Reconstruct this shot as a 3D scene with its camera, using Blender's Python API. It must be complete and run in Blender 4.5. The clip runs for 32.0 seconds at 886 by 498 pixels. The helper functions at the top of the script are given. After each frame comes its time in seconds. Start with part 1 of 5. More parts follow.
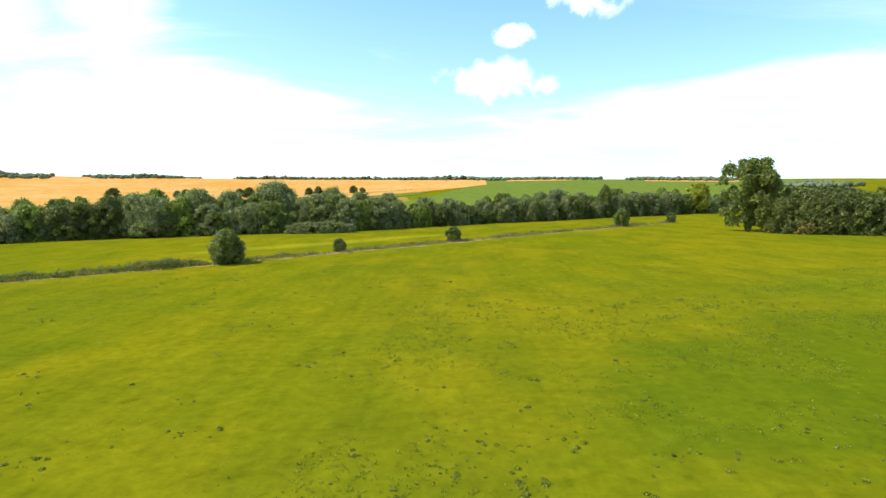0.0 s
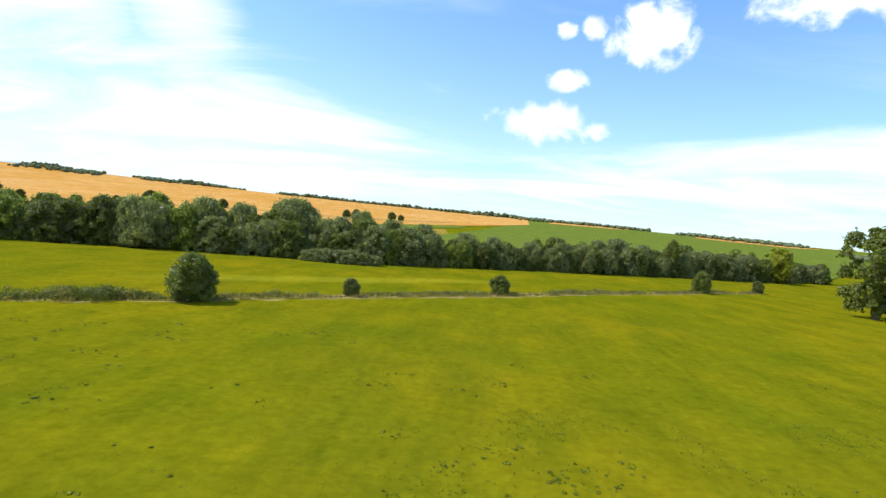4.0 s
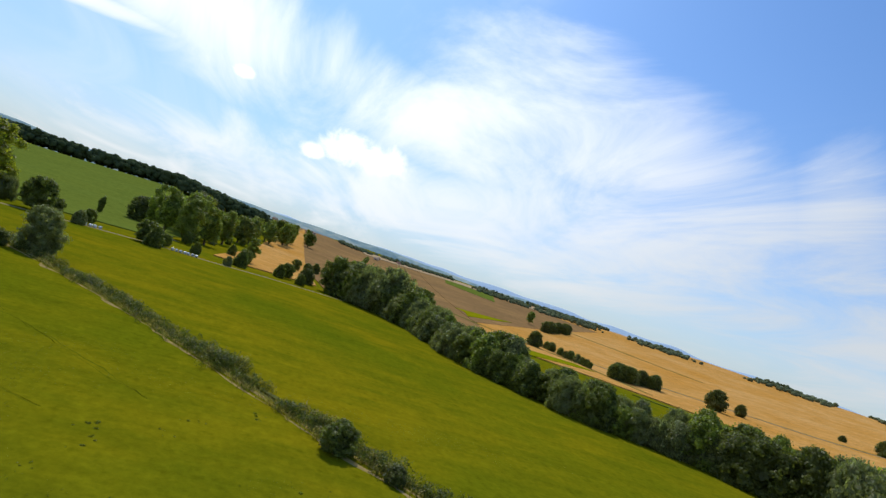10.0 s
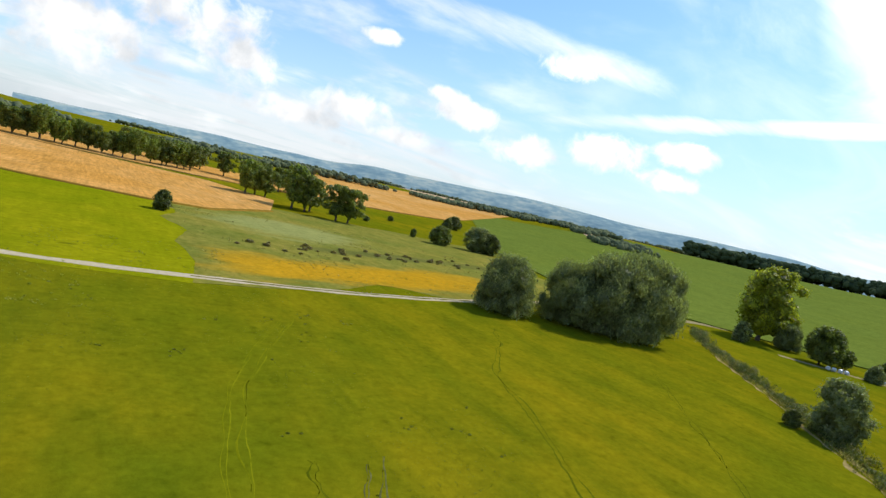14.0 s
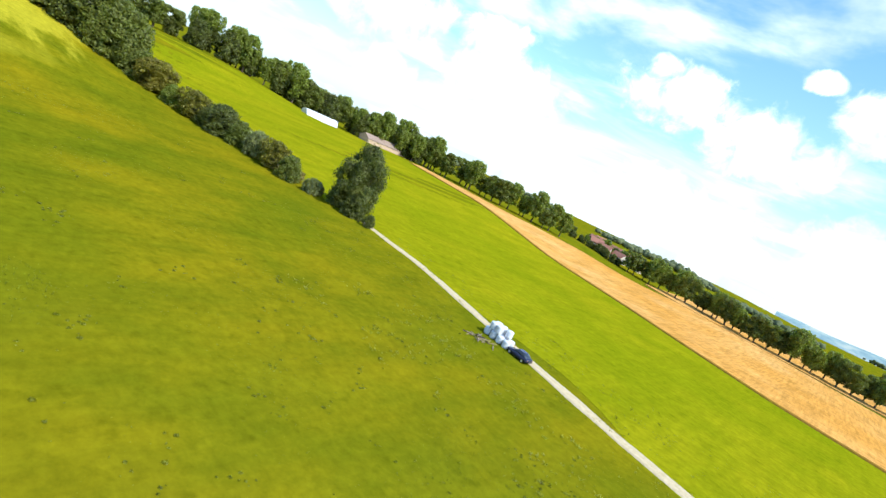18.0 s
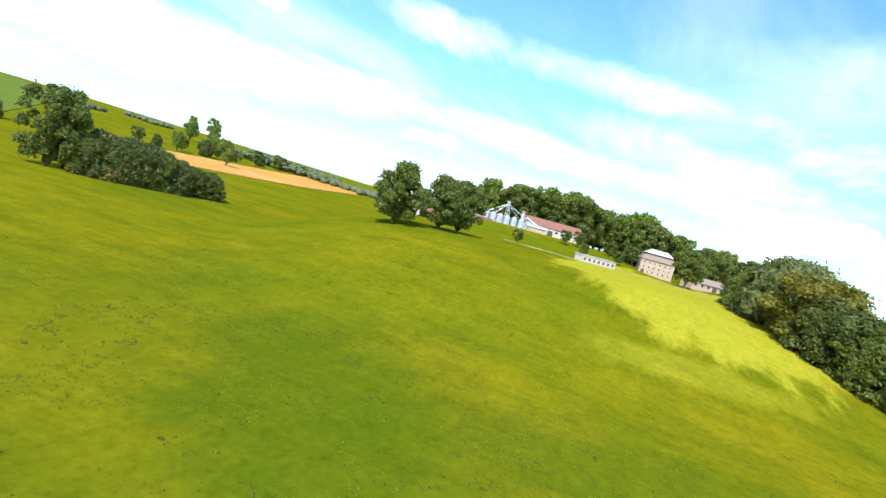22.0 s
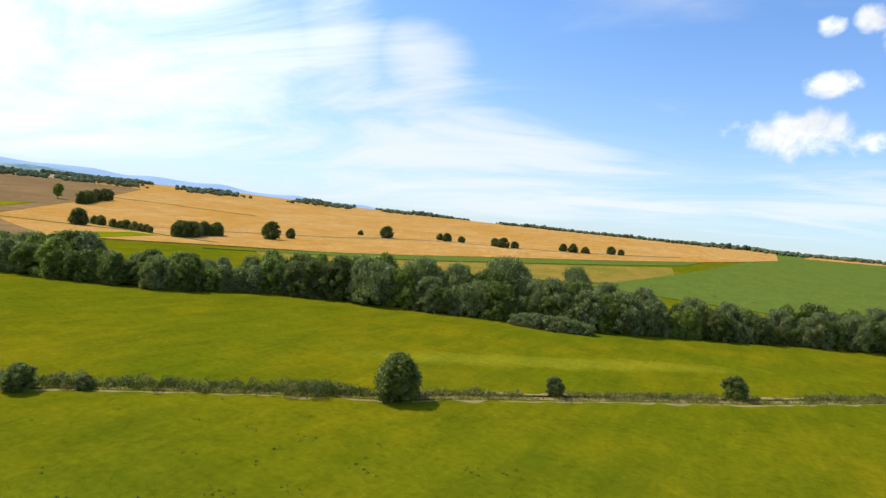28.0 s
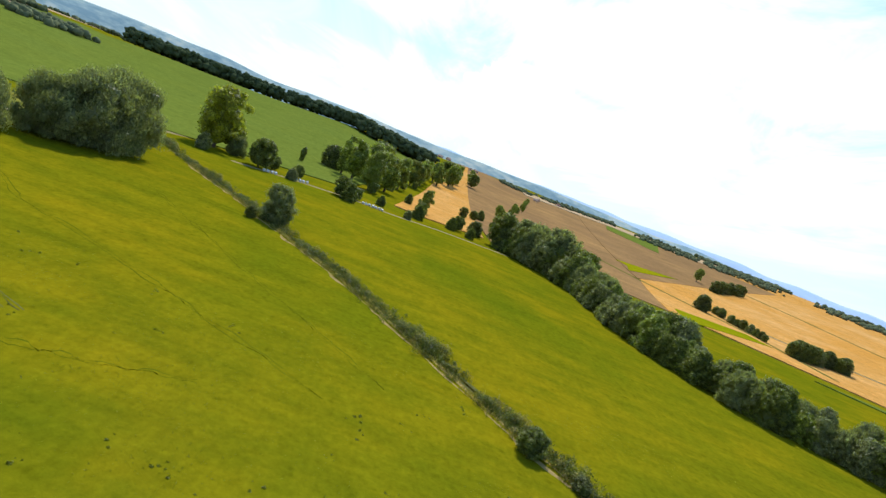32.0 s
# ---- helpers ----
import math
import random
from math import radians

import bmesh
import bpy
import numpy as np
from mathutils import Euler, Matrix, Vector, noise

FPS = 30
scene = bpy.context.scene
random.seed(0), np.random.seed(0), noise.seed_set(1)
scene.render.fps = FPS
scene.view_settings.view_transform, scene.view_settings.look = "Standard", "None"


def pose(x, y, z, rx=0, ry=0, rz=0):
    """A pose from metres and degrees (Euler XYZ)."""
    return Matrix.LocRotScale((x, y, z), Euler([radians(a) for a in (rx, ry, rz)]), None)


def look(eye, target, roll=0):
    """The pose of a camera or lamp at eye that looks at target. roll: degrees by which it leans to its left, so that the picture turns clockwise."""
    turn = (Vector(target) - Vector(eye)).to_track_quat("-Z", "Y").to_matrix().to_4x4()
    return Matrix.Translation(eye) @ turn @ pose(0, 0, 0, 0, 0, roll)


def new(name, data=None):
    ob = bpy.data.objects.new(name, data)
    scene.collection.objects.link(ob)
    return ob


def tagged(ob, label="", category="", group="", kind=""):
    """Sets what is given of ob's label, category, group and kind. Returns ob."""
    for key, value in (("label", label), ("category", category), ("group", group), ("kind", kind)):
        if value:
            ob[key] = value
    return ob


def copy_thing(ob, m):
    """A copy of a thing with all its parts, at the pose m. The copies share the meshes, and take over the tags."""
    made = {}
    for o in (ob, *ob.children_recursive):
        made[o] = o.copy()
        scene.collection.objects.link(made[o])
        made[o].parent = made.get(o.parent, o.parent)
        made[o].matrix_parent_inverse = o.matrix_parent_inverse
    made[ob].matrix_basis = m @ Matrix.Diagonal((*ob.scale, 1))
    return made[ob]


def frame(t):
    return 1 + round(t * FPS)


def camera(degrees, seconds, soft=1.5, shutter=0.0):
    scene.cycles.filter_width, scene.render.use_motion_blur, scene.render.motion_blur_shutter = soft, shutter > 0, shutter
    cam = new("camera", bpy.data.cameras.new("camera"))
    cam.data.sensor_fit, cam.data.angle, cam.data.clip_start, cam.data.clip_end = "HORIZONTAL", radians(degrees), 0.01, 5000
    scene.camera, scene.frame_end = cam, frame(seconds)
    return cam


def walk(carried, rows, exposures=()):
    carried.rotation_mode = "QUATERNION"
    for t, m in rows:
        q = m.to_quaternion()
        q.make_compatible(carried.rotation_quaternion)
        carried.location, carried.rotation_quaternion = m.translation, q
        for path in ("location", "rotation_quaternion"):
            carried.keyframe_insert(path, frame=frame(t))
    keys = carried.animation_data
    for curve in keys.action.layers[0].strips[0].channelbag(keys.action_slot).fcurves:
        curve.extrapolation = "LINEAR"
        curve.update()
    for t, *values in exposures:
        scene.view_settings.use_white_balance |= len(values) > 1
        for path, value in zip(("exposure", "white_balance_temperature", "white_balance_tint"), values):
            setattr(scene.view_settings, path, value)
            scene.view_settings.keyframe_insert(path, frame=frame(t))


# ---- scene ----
cam = camera(78.0, 32.0, soft=1.45)
PATH = [
    (0, (-0.86, 1.43, 14.87), (-2.26, 51.17, 9.92), -0.70),
    (0.5, (-1.27, 6.15, 14.73), (-0.47, 55.96, 10.36), -3.04),
    (1, (-1.66, 10.80, 14.77), (-0.16, 60.59, 10.49), -3.91),
    (1.5, (-1.81, 15.31, 14.75), (-0.98, 65.14, 10.63), -2.26),
    (2, (-1.96, 20.07, 14.75), (-1.74, 69.91, 10.72), -1.13),
    (2.5, (-2.36, 24.86, 14.68), (-2.01, 74.72, 10.98), -1.19),
    (4.5, (-5.42, 41.78, 16.11), (-11.90, 91.33, 14.36), 7.26),
    (5, (-6.36, 45.30, 16.58), (-16.06, 94.33, 15.06), 5.84),
    (5.5, (-7.39, 48.78, 17.11), (-20.32, 97.06, 15.85), 5.36),
    (6, (-8.68, 52.20, 17.69), (-25.00, 99.45, 16.64), 4.19),
    (6.5, (-10.19, 55.52, 18.34), (-29.47, 101.64, 17.08), 8.02),
    (7, (-12.02, 58.89, 18.98), (-33.74, 103.92, 18.23), 9.65),
    (7.5, (-13.94, 62.58, 19.73), (-40.25, 105.09, 19.38), 11.95),
    (8, (-16.00, 66.36, 20.30), (-51.09, 101.87, 23.08), 13.79),
    (8.5, (-18.84, 69.56, 20.65), (-60.12, 97.71, 22.50), 17.24),
    (9, (-22.07, 71.67, 20.89), (-66.54, 94.37, 23.52), 19.56),
    (9.5, (-25.53, 72.61, 21.19), (-71.70, 91.27, 25.73), 18.77),
    (10, (-29.37, 72.74, 21.68), (-77.58, 85.44, 25.48), 19.14),
    (10.5, (-33.67, 72.21, 22.47), (-83.39, 77.13, 24.29), 16.96),
    (11, (-38.11, 70.93, 23.31), (-87.72, 64.81, 24.21), 15.80),
    (11.5, (-42.46, 69.18, 24.06), (-89.99, 53.68, 24.55), 17.28),
    (12, (-46.44, 66.96, 24.69), (-90.76, 44.03, 21.51), 16.47),
    (12.5, (-49.92, 64.40, 25.14), (-90.99, 36.05, 22.07), 14.72),
    (13, (-52.70, 61.91, 25.31), (-89.72, 28.32, 24.20), 13.56),
    (13.5, (-54.89, 59.69, 25.35), (-87.67, 22.25, 20.47), 15.34),
    (14, (-56.72, 57.44, 25.39), (-84.54, 16.19, 20.49), 14.31),
    (14.5, (-58.27, 54.86, 25.34), (-81.85, 10.90, 21.89), 18.05),
    (16.5, (-58.91, 34.97, 24.96), (-56.78, -14.51, 18.06), 21.36),
    (17, (-56.47, 30.55, 24.90), (-45.86, -17.47, 15.89), 20.43),
    (17.5, (-53.50, 26.62, 24.78), (-34.04, -18.57, 15.88), 22.44),
    (18, (-50.04, 23.29, 24.56), (-20.92, -16.42, 15.89), 25.72),
    (18.5, (-46.77, 20.66, 24.19), (-9.29, -10.98, 14.49), 25.30),
    (19, (-43.22, 18.72, 23.73), (0.57, -3.21, 13.65), 25.33),
    (19.5, (-38.98, 17.30, 23.32), (7.49, 0.80, 15.09), 19.47),
    (20, (-34.31, 16.50, 22.99), (13.98, 5.26, 16.53), 12.23),
    (20.5, (-29.96, 16.41, 22.81), (19.38, 11.22, 16.59), 12.10),
    (21, (-25.97, 17.02, 22.74), (23.63, 19.75, 16.98), 9.66),
    (21.5, (-22.19, 18.38, 22.71), (26.79, 26.53, 16.84), 10.59),
    (22, (-18.90, 20.12, 22.74), (28.12, 36.66, 18.76), 15.44),
    (22.5, (-15.82, 21.94, 22.76), (26.57, 48.41, 21.23), 21.28),
    (23, (-12.57, 24.00, 22.82), (23.90, 58.19, 23.95), 23.90),
    (23.5, (-9.31, 26.32, 22.99), (21.89, 65.33, 25.22), 22.53),
    (24, (-6.38, 28.65, 23.37), (18.60, 71.93, 24.86), 18.65),
    (24.5, (-4.03, 30.55, 24.10), (13.13, 77.45, 26.52), 12.81),
    (25, (-2.15, 32.45, 25.19), (7.41, 81.47, 27.57), 8.41),
    (25.5, (-0.84, 34.55, 26.41), (1.84, 84.45, 28.27), 7.56),
    (26, (0.00, 36.72, 27.56), (-4.72, 86.44, 29.89), 9.55),
    (26.5, (0.47, 38.77, 28.48), (-11.59, 87.24, 30.67), 11.90),
    (28.5, (-7.79, 46.53, 29.09), (-33.96, 88.99, 25.57), 3.36),
    (29, (-9.87, 48.90, 29.24), (-38.43, 89.60, 23.93), 3.30),
    (29.5, (-11.99, 51.18, 29.36), (-42.69, 90.25, 23.72), 6.89),
    (30, (-13.89, 53.48, 29.49), (-48.85, 88.79, 23.97), 11.60),
    (30.5, (-15.50, 55.57, 29.75), (-56.25, 83.87, 23.54), 12.54),
    (31, (-17.73, 57.72, 30.27), (-63.43, 77.06, 24.20), 14.63),
    (31.5, (-20.33, 59.79, 30.92), (-68.95, 70.62, 26.53), 20.33),
    (32, (-23.11, 61.35, 31.50), (-72.62, 63.10, 24.79), 22.43),
]
EXPOSURE = [(0, 0.54, 6450, 8), (2.5, 0.44, 6450, 8), (6, 0.08, 6500, 10), (8, -0.04, 6500, 10), (9, -0.30, 6500, 10), (10, -0.54, 6500, 10), (11, -0.66, 6500, 10), (12, -0.64, 6500, 10), (13, -0.44, 6500, 10), (14, -0.12, 6500, 10), (14.5, 0.0, 6500, 10),
            (17, 0.42, 6200, 8), (18, 0.52, 6200, 6), (20, 0.58, 6100, 3), (21, 0.60, 6000, 2), (22, 0.56, 6000, 4), (23, 0.54, 6050, 6), (25, 0.18, 6250, 8), (26, 0.08, 6300, 8), (29, -0.12, 6500, 10), (31, 0.08, 6500, 10), (32, 0.10, 6500, 10)]
walk(cam, [(t, look(eye, target, roll)) for t, eye, target, roll in PATH], EXPOSURE)

# ---- light ----
SUN_AZ, SUN_EL = radians(264), radians(50)   # compass bearing (clockwise from +y) and height


def make_world():
    world = bpy.data.worlds.new("sky")
    scene.world = world
    world.use_nodes = True
    nt = world.node_tree
    nt.nodes.clear()
    N, K = nt.nodes.new, nt.links.new
    out, bg = N("ShaderNodeOutputWorld"), N("ShaderNodeBackground")
    sky = N("ShaderNodeTexSky")
    sky.sky_type, sky.sun_disc = "NISHITA", False
    sky.sun_elevation, sky.sun_rotation = SUN_EL, SUN_AZ
    sky.air_density, sky.dust_density, sky.ozone_density = 1.0, 0.6, 2.0
    bg.inputs["Strength"].default_value = 0.12

    def maths(op, a, b=None, c=None, clamp=False):
        n = N("ShaderNodeMath")
        n.operation, n.use_clamp = op, clamp
        for k, v in enumerate((a, b, c)):
            if v is None:
                continue
            if isinstance(v, (int, float)):
                n.inputs[k].default_value = v
            else:
                K(v, n.inputs[k])
        return n.outputs[0]

    def vec(op, a, b):
        n = N("ShaderNodeVectorMath")
        n.operation = op
        for k, v in enumerate((a, b)):
            if isinstance(v, tuple):
                n.inputs[k].default_value = v
            else:
                K(v, n.inputs[k])
        return n.outputs["Value"] if op in ("DOT_PRODUCT", "LENGTH", "DISTANCE") else n.outputs[0]

    def smooth(v, a, b):
        n = N("ShaderNodeMapRange")
        n.interpolation_type = "SMOOTHSTEP"
        K(v, n.inputs["Value"])
        n.inputs["From Min"].default_value, n.inputs["From Max"].default_value = a, b
        return n.outputs[0]

    def noise_at(v, scale, detail, rough, dist=0.0):
        n = N("ShaderNodeTexNoise")
        K(v, n.inputs["Vector"])
        for key, val in (("Scale", scale), ("Detail", detail), ("Roughness", rough), ("Distortion", dist)):
            n.inputs[key].default_value = val
        return n.outputs[0]

    way = N("ShaderNodeTexCoord").outputs["Generated"]
    sep = N("ShaderNodeSeparateXYZ")
    K(way, sep.inputs[0])
    up = maths("MAXIMUM", sep.outputs[2], 0.0)
    lift = maths("ADD", up, 0.13)
    flat = N("ShaderNodeCombineXYZ")
    K(maths("DIVIDE", sep.outputs[0], lift), flat.inputs[0])
    K(maths("DIVIDE", sep.outputs[1], lift), flat.inputs[1])
    # high veil, drawn out in one direction
    veil_map = N("ShaderNodeMapping")
    K(flat.outputs[0], veil_map.inputs[0])
    veil_map.inputs["Rotation"].default_value = (0, 0, radians(-62))
    veil_map.inputs["Scale"].default_value = (0.42, 1.0, 1.0)
    veil_n = noise_at(veil_map.outputs[0], 0.8, 8, 0.56, 0.9)
    wisp = maths("MULTIPLY", smooth(veil_n, 0.50, 0.78), 0.55)

    def heap_mask(spots):
        """1 in the middle of each spot, 0 on its rim, falling on outwards."""
        total = None
        for az, el, wide, tall, tilt in spots:
            a, e, q = radians(az), radians(el), radians(tilt)
            c = (-math.sin(a) * math.cos(e), math.cos(a) * math.cos(e), math.sin(e))
            level = Vector((math.cos(a), math.sin(a), 0.0))
            upward = Vector((math.sin(a) * math.sin(e), -math.cos(a) * math.sin(e), math.cos(e)))
            side = tuple(level * math.cos(q) + upward * math.sin(q))
            rise = tuple(upward * math.cos(q) - level * math.sin(q))
            dx = maths("DIVIDE", vec("DOT_PRODUCT", vec("SUBTRACT", way, c), side), math.tan(radians(wide)))
            dy = maths("DIVIDE", vec("DOT_PRODUCT", vec("SUBTRACT", way, c), rise), math.tan(radians(tall)))
            d = maths("ADD", maths("MULTIPLY", dx, dx), maths("MULTIPLY", dy, dy))
            d = maths("ADD", d, maths("MULTIPLY", maths("LESS_THAN", vec("DOT_PRODUCT", way, c), 0.0), 9.0))
            m = maths("SUBTRACT", 1.0, d)
            total = m if total is None else maths("MAXIMUM", total, m)
        return total

    band_n = noise_at(veil_map.outputs[0], 1.15, 9, 0.62, 1.1)
    veil = smooth(maths("ADD", maths("MAXIMUM", heap_mask(BANDS), -1.6), maths("MULTIPLY_ADD", band_n, 6.6, -3.5)), -1.25, 1.45)
    veil = maths("MAXIMUM", veil, wisp)
    # pale band towards the horizon
    low = maths("POWER", maths("SUBTRACT", 1.0, up, clamp=True), 5.0)
    # heaps
    puff_n = noise_at(way, 21.0, 7, 0.58, 0.35)
    total = heap_mask(CLOUDS)
    south = smooth(vec("DOT_PRODUCT", way, (0.30, -0.93, 0.20)), 0.25, 0.85)
    field_n = noise_at(flat.outputs[0], 1.35, 6, 0.55, 0.2)
    broken = maths("MULTIPLY", maths("MULTIPLY", smooth(field_n, 0.46, 0.72), south), 0.7)
    heap = smooth(maths("ADD", maths("MAXIMUM", total, -1.7), maths("MULTIPLY_ADD", puff_n, 3.8, -1.9)), -0.32, 1.15)
    heap = maths("MAXIMUM", heap, broken)
    shade = smooth(maths("ADD", noise_at(way, 11.0, 5, 0.55), maths("MULTIPLY", sep.outputs[2], 0.5)), 0.38, 0.72)

    def mix(fac, a, b):
        n = N("ShaderNodeMix")
        n.data_type = "RGBA"
        n.clamp_factor = True
        K(fac, n.inputs[0])
        for k, v in ((6, a), (7, b)):
            if isinstance(v, tuple):
                n.inputs[k].default_value = v
            else:
                K(v, n.inputs[k])
        return n.outputs[2]

    tint = N("ShaderNodeMix")
    tint.data_type, tint.blend_type = "RGBA", "MULTIPLY"
    tint.inputs[0].default_value = 1.0
    K(sky.outputs[0], tint.inputs[6])
    tint.inputs[7].default_value = (1.04, 1.50, 1.98, 1)
    sunward = maths("MULTIPLY_ADD", vec("DOT_PRODUCT", way, (-0.98, 0.0, 0.2)), 0.30, 0.64)
    col = mix(maths("MULTIPLY", low, sunward), tint.outputs[2], (6.6, 7.0, 7.4, 1))
    glow = smooth(vec("DOT_PRODUCT", way, (math.sin(SUN_AZ) * math.cos(SUN_EL), math.cos(SUN_AZ) * math.cos(SUN_EL), math.sin(SUN_EL))), 0.45, 0.97)
    col = mix(maths("MULTIPLY", veil, 0.84), col, mix(glow, (8.2, 8.6, 8.9, 1), (15.5, 15.9, 16.2, 1)))
    white = mix(glow, mix(shade, (6.8, 7.1, 7.4, 1), (11.0, 11.0, 11.0, 1)), (18.0, 18.0, 18.0, 1))
    top = N("ShaderNodeMix")
    top.data_type, top.blend_type = "RGBA", "MIX"
    K(heap, top.inputs[0])
    K(col, top.inputs[6])
    K(white, top.inputs[7])
    col = top.outputs[2]
    K(col, bg.inputs["Color"])
    K(bg.outputs[0], out.inputs[0])


# streaks and sheets of thin cloud: bearing left of north, height, half length, half width, tilt (degrees)
NORTH_BANDS = [(41, 16.4, 5, 6.6, 0), (23, 4.8, 21, 2.6, 0), (-19.7, 5.8, 21, 2.4, 1), (51, 14.6, 13, 6, 6), (31.3, 7.5, 15, 3.3, -1), (78.8, 15.4, 20.4, 3.9, -8), (62, 19.0, 17, 6.8, -15),
               (64.7, 6.8, 14, 2.8, 3), (-42.6, 7.2, 19, 2.6, 7), (-32.3, 8.5, 20.5, 2.3, 1), (32.5, 17.1, 4.4, 3.3, -6), (60.3, 12, 22, 5, 7), (22.5, 9.7, 14.3, 3.0, -14), (77, 8.3, 26, 3.9, 6)]
SOUTH_BANDS = [(101.5, 18, 15.7, 5, -7), (119.9, 12.7, 14.6, 0.7, 7), (139, 16.6, 10, 1.2, -8), (112.3, 20.9, 5, 6, -20), (166.5, 2, 19, 3.3, 3), (-92.4, 10.1, 13.6, 2.2, -7), (-73.9, 2.6, 16, 1.4, 6),
               (-87, 7.5, 24, 1.4, -5), (-79, 16, 15.3, 1.7, -5), (-103, 12.4, 8, 2.2, -15), (-152.7, 2, 17, 4.4, 1), (72.2, 19.3, 17.6, 3.3, 13)]
BANDS = NORTH_BANDS + SOUTH_BANDS
# heap clouds: bearing left of north, height, half width, half height (degrees)
NORTH_CLOUDS = [(-4, 11.3, 5.6, 1.9), (-5.6, 15.5, 1.9, 1.0), (-13.2, 19.6, 3.7, 3.0), (-5.3, 20, 1.0, 0.8), (-8, 20.2, 1.2, 1.1), (-29, 22.6, 6.9, 3.0), (-24.6, 27.3, 11.6, 2.9), (-41.8, 26.5, 3.6, 2.3),
                (-38, 17.2, 2.6, 1.1), (-48.2, 14.2, 1.5, 1.1), (-52.7, 19.7, 2.1, 1.2), (86, 10.9, 4.6, 1.9), (99.8, 13.7, 1.1, 0.6), (91.7, 9.3, 1.5, 0.8), (-35.4, 16.2, 2.0, 1.0)]
WEST_CLOUDS = [(133, 8, 4.0, 2.1), (125, 9, 2.9, 1.3), (158.8, 6, 4.7, 1.8), (170.5, 8, 4.0, 4.2), (146.5, 8.3, 4.3, 1.3), (140.8, 6.2, 4.1, 1.6), (138, 15, 3.1, 1.4), (126.2, 6.4, 2.5, 1.0), (149.6, 9.7, 2.4, 0.8),
               (157.4, 13.4, 2.0, 0.8), (-178.4, 6.6, 5.5, 1.9), (-170.2, 2.5, 2.7, 1.4), (164, 4.2, 5.0, 1.2), (152, 4.5, 5.0, 1.0)]
SOUTH_CLOUDS = [(-158.6, 13.3, 6.4, 2.8), (-167, 11.5, 6.4, 3.3), (-174.7, 16.4, 4.8, 2.5), (174.3, 21.2, 6.3, 3.9), (175, 9.9, 5.9, 2.8), (-177.8, 5.6, 4.9, 3.3), (-141.8, 8.3, 7, 2.8), (-130.5, 4.6, 3.3, 2.2),
                (-163.4, 4.6, 8.1, 2.2), (172.8, 16, 0.9, 0.8), (-168.6, 18.3, 1.7, 0.9), (-116.6, 15.8, 4.8, 2.8), (-125.9, 16.1, 2.7, 1.6), (-128.4, 10.1, 7, 4.1), (-137.2, 19.3, 4.8, 6.0)]
EAST_CLOUDS = [(-66.4, 6.1, 3.0, 0.9), (-78, 6.9, 2.3, 0.8), (-110.7, 11.2, 2.5, 1.3), (-139.6, 10.9, 3.8, 2.8), (-99.2, 3.6, 3.3, 1.4), (-105, 6.5, 4.0, 1.3)]
CLOUDS = [(*c, 0) for c in NORTH_CLOUDS + WEST_CLOUDS + SOUTH_CLOUDS + EAST_CLOUDS]
make_world()
sun = new("sun", bpy.data.lights.new("sun", "SUN"))
sun.data.energy, sun.data.angle, sun.data.color = 4.1, radians(0.55), (1.0, 0.95, 0.86)
sun.matrix_world = look((0, 0, 300), (300 * -math.sin(SUN_AZ) * math.cos(SUN_EL), 300 * -math.cos(SUN_AZ) * math.cos(SUN_EL), 300 - 300 * math.sin(SUN_EL)))


# ---- materials ----
def material(name, build, rough=0.9, spec=0.2):
    m = bpy.data.materials.new(name)
    m.use_nodes = True
    nt = m.node_tree
    b = nt.nodes["Principled BSDF"]
    b.inputs["Roughness"].default_value = rough
    b.inputs["Specular IOR Level"].default_value = spec
    build(nt, b)
    return m


def tex(nt, scale, detail=4, rough=0.55, stretch=None, turn=0.0, src="Object"):
    n, c = nt.nodes.new("ShaderNodeTexNoise"), nt.nodes.new("ShaderNodeTexCoord")
    m = nt.nodes.new("ShaderNodeMapping")
    nt.links.new(c.outputs[src], m.inputs[0])
    m.inputs["Rotation"].default_value = (0, 0, turn)
    m.inputs["Scale"].default_value = stretch or (1, 1, 1)
    nt.links.new(m.outputs[0], n.inputs["Vector"])
    n.inputs["Scale"].default_value, n.inputs["Detail"].default_value, n.inputs["Roughness"].default_value = scale, detail, rough
    return n.outputs[0]


def ramp(nt, fac, *stops):
    r = nt.nodes.new("ShaderNodeValToRGB")
    nt.links.new(fac, r.inputs[0])
    e = r.color_ramp.elements
    while len(e) < len(stops):
        e.new(0.5)
    for k, (p, col) in enumerate(stops):
        e[k].position, e[k].color = p, (*col, 1)
    return r.outputs[0]


def blend(nt, fac, a, b, kind="MIX"):
    n = nt.nodes.new("ShaderNodeMix")
    n.data_type, n.blend_type = "RGBA", kind
    for k, v in ((0, fac), (6, a), (7, b)):
        if isinstance(v, (int, float)):
            n.inputs[k].default_value = v
        elif isinstance(v, tuple):
            n.inputs[k].default_value = (*v, 1)
        else:
            nt.links.new(v, n.inputs[k])
    return n.outputs[2]


def soft_mask(nt, v, zero, one, most):
    n = nt.nodes.new("ShaderNodeMapRange")
    n.interpolation_type = "SMOOTHSTEP"
    nt.links.new(v, n.inputs["Value"])
    for key, val in (("From Min", one), ("From Max", zero), ("To Min", most), ("To Max", 0.0)):
        n.inputs[key].default_value = val
    return n.outputs[0]


def bump(nt, b, fac, strength, dist):
    n = nt.nodes.new("ShaderNodeBump")
    n.inputs["Strength"].default_value, n.inputs["Distance"].default_value = strength, dist
    nt.links.new(fac, n.inputs["Height"])
    nt.links.new(n.outputs[0], b.inputs["Normal"])


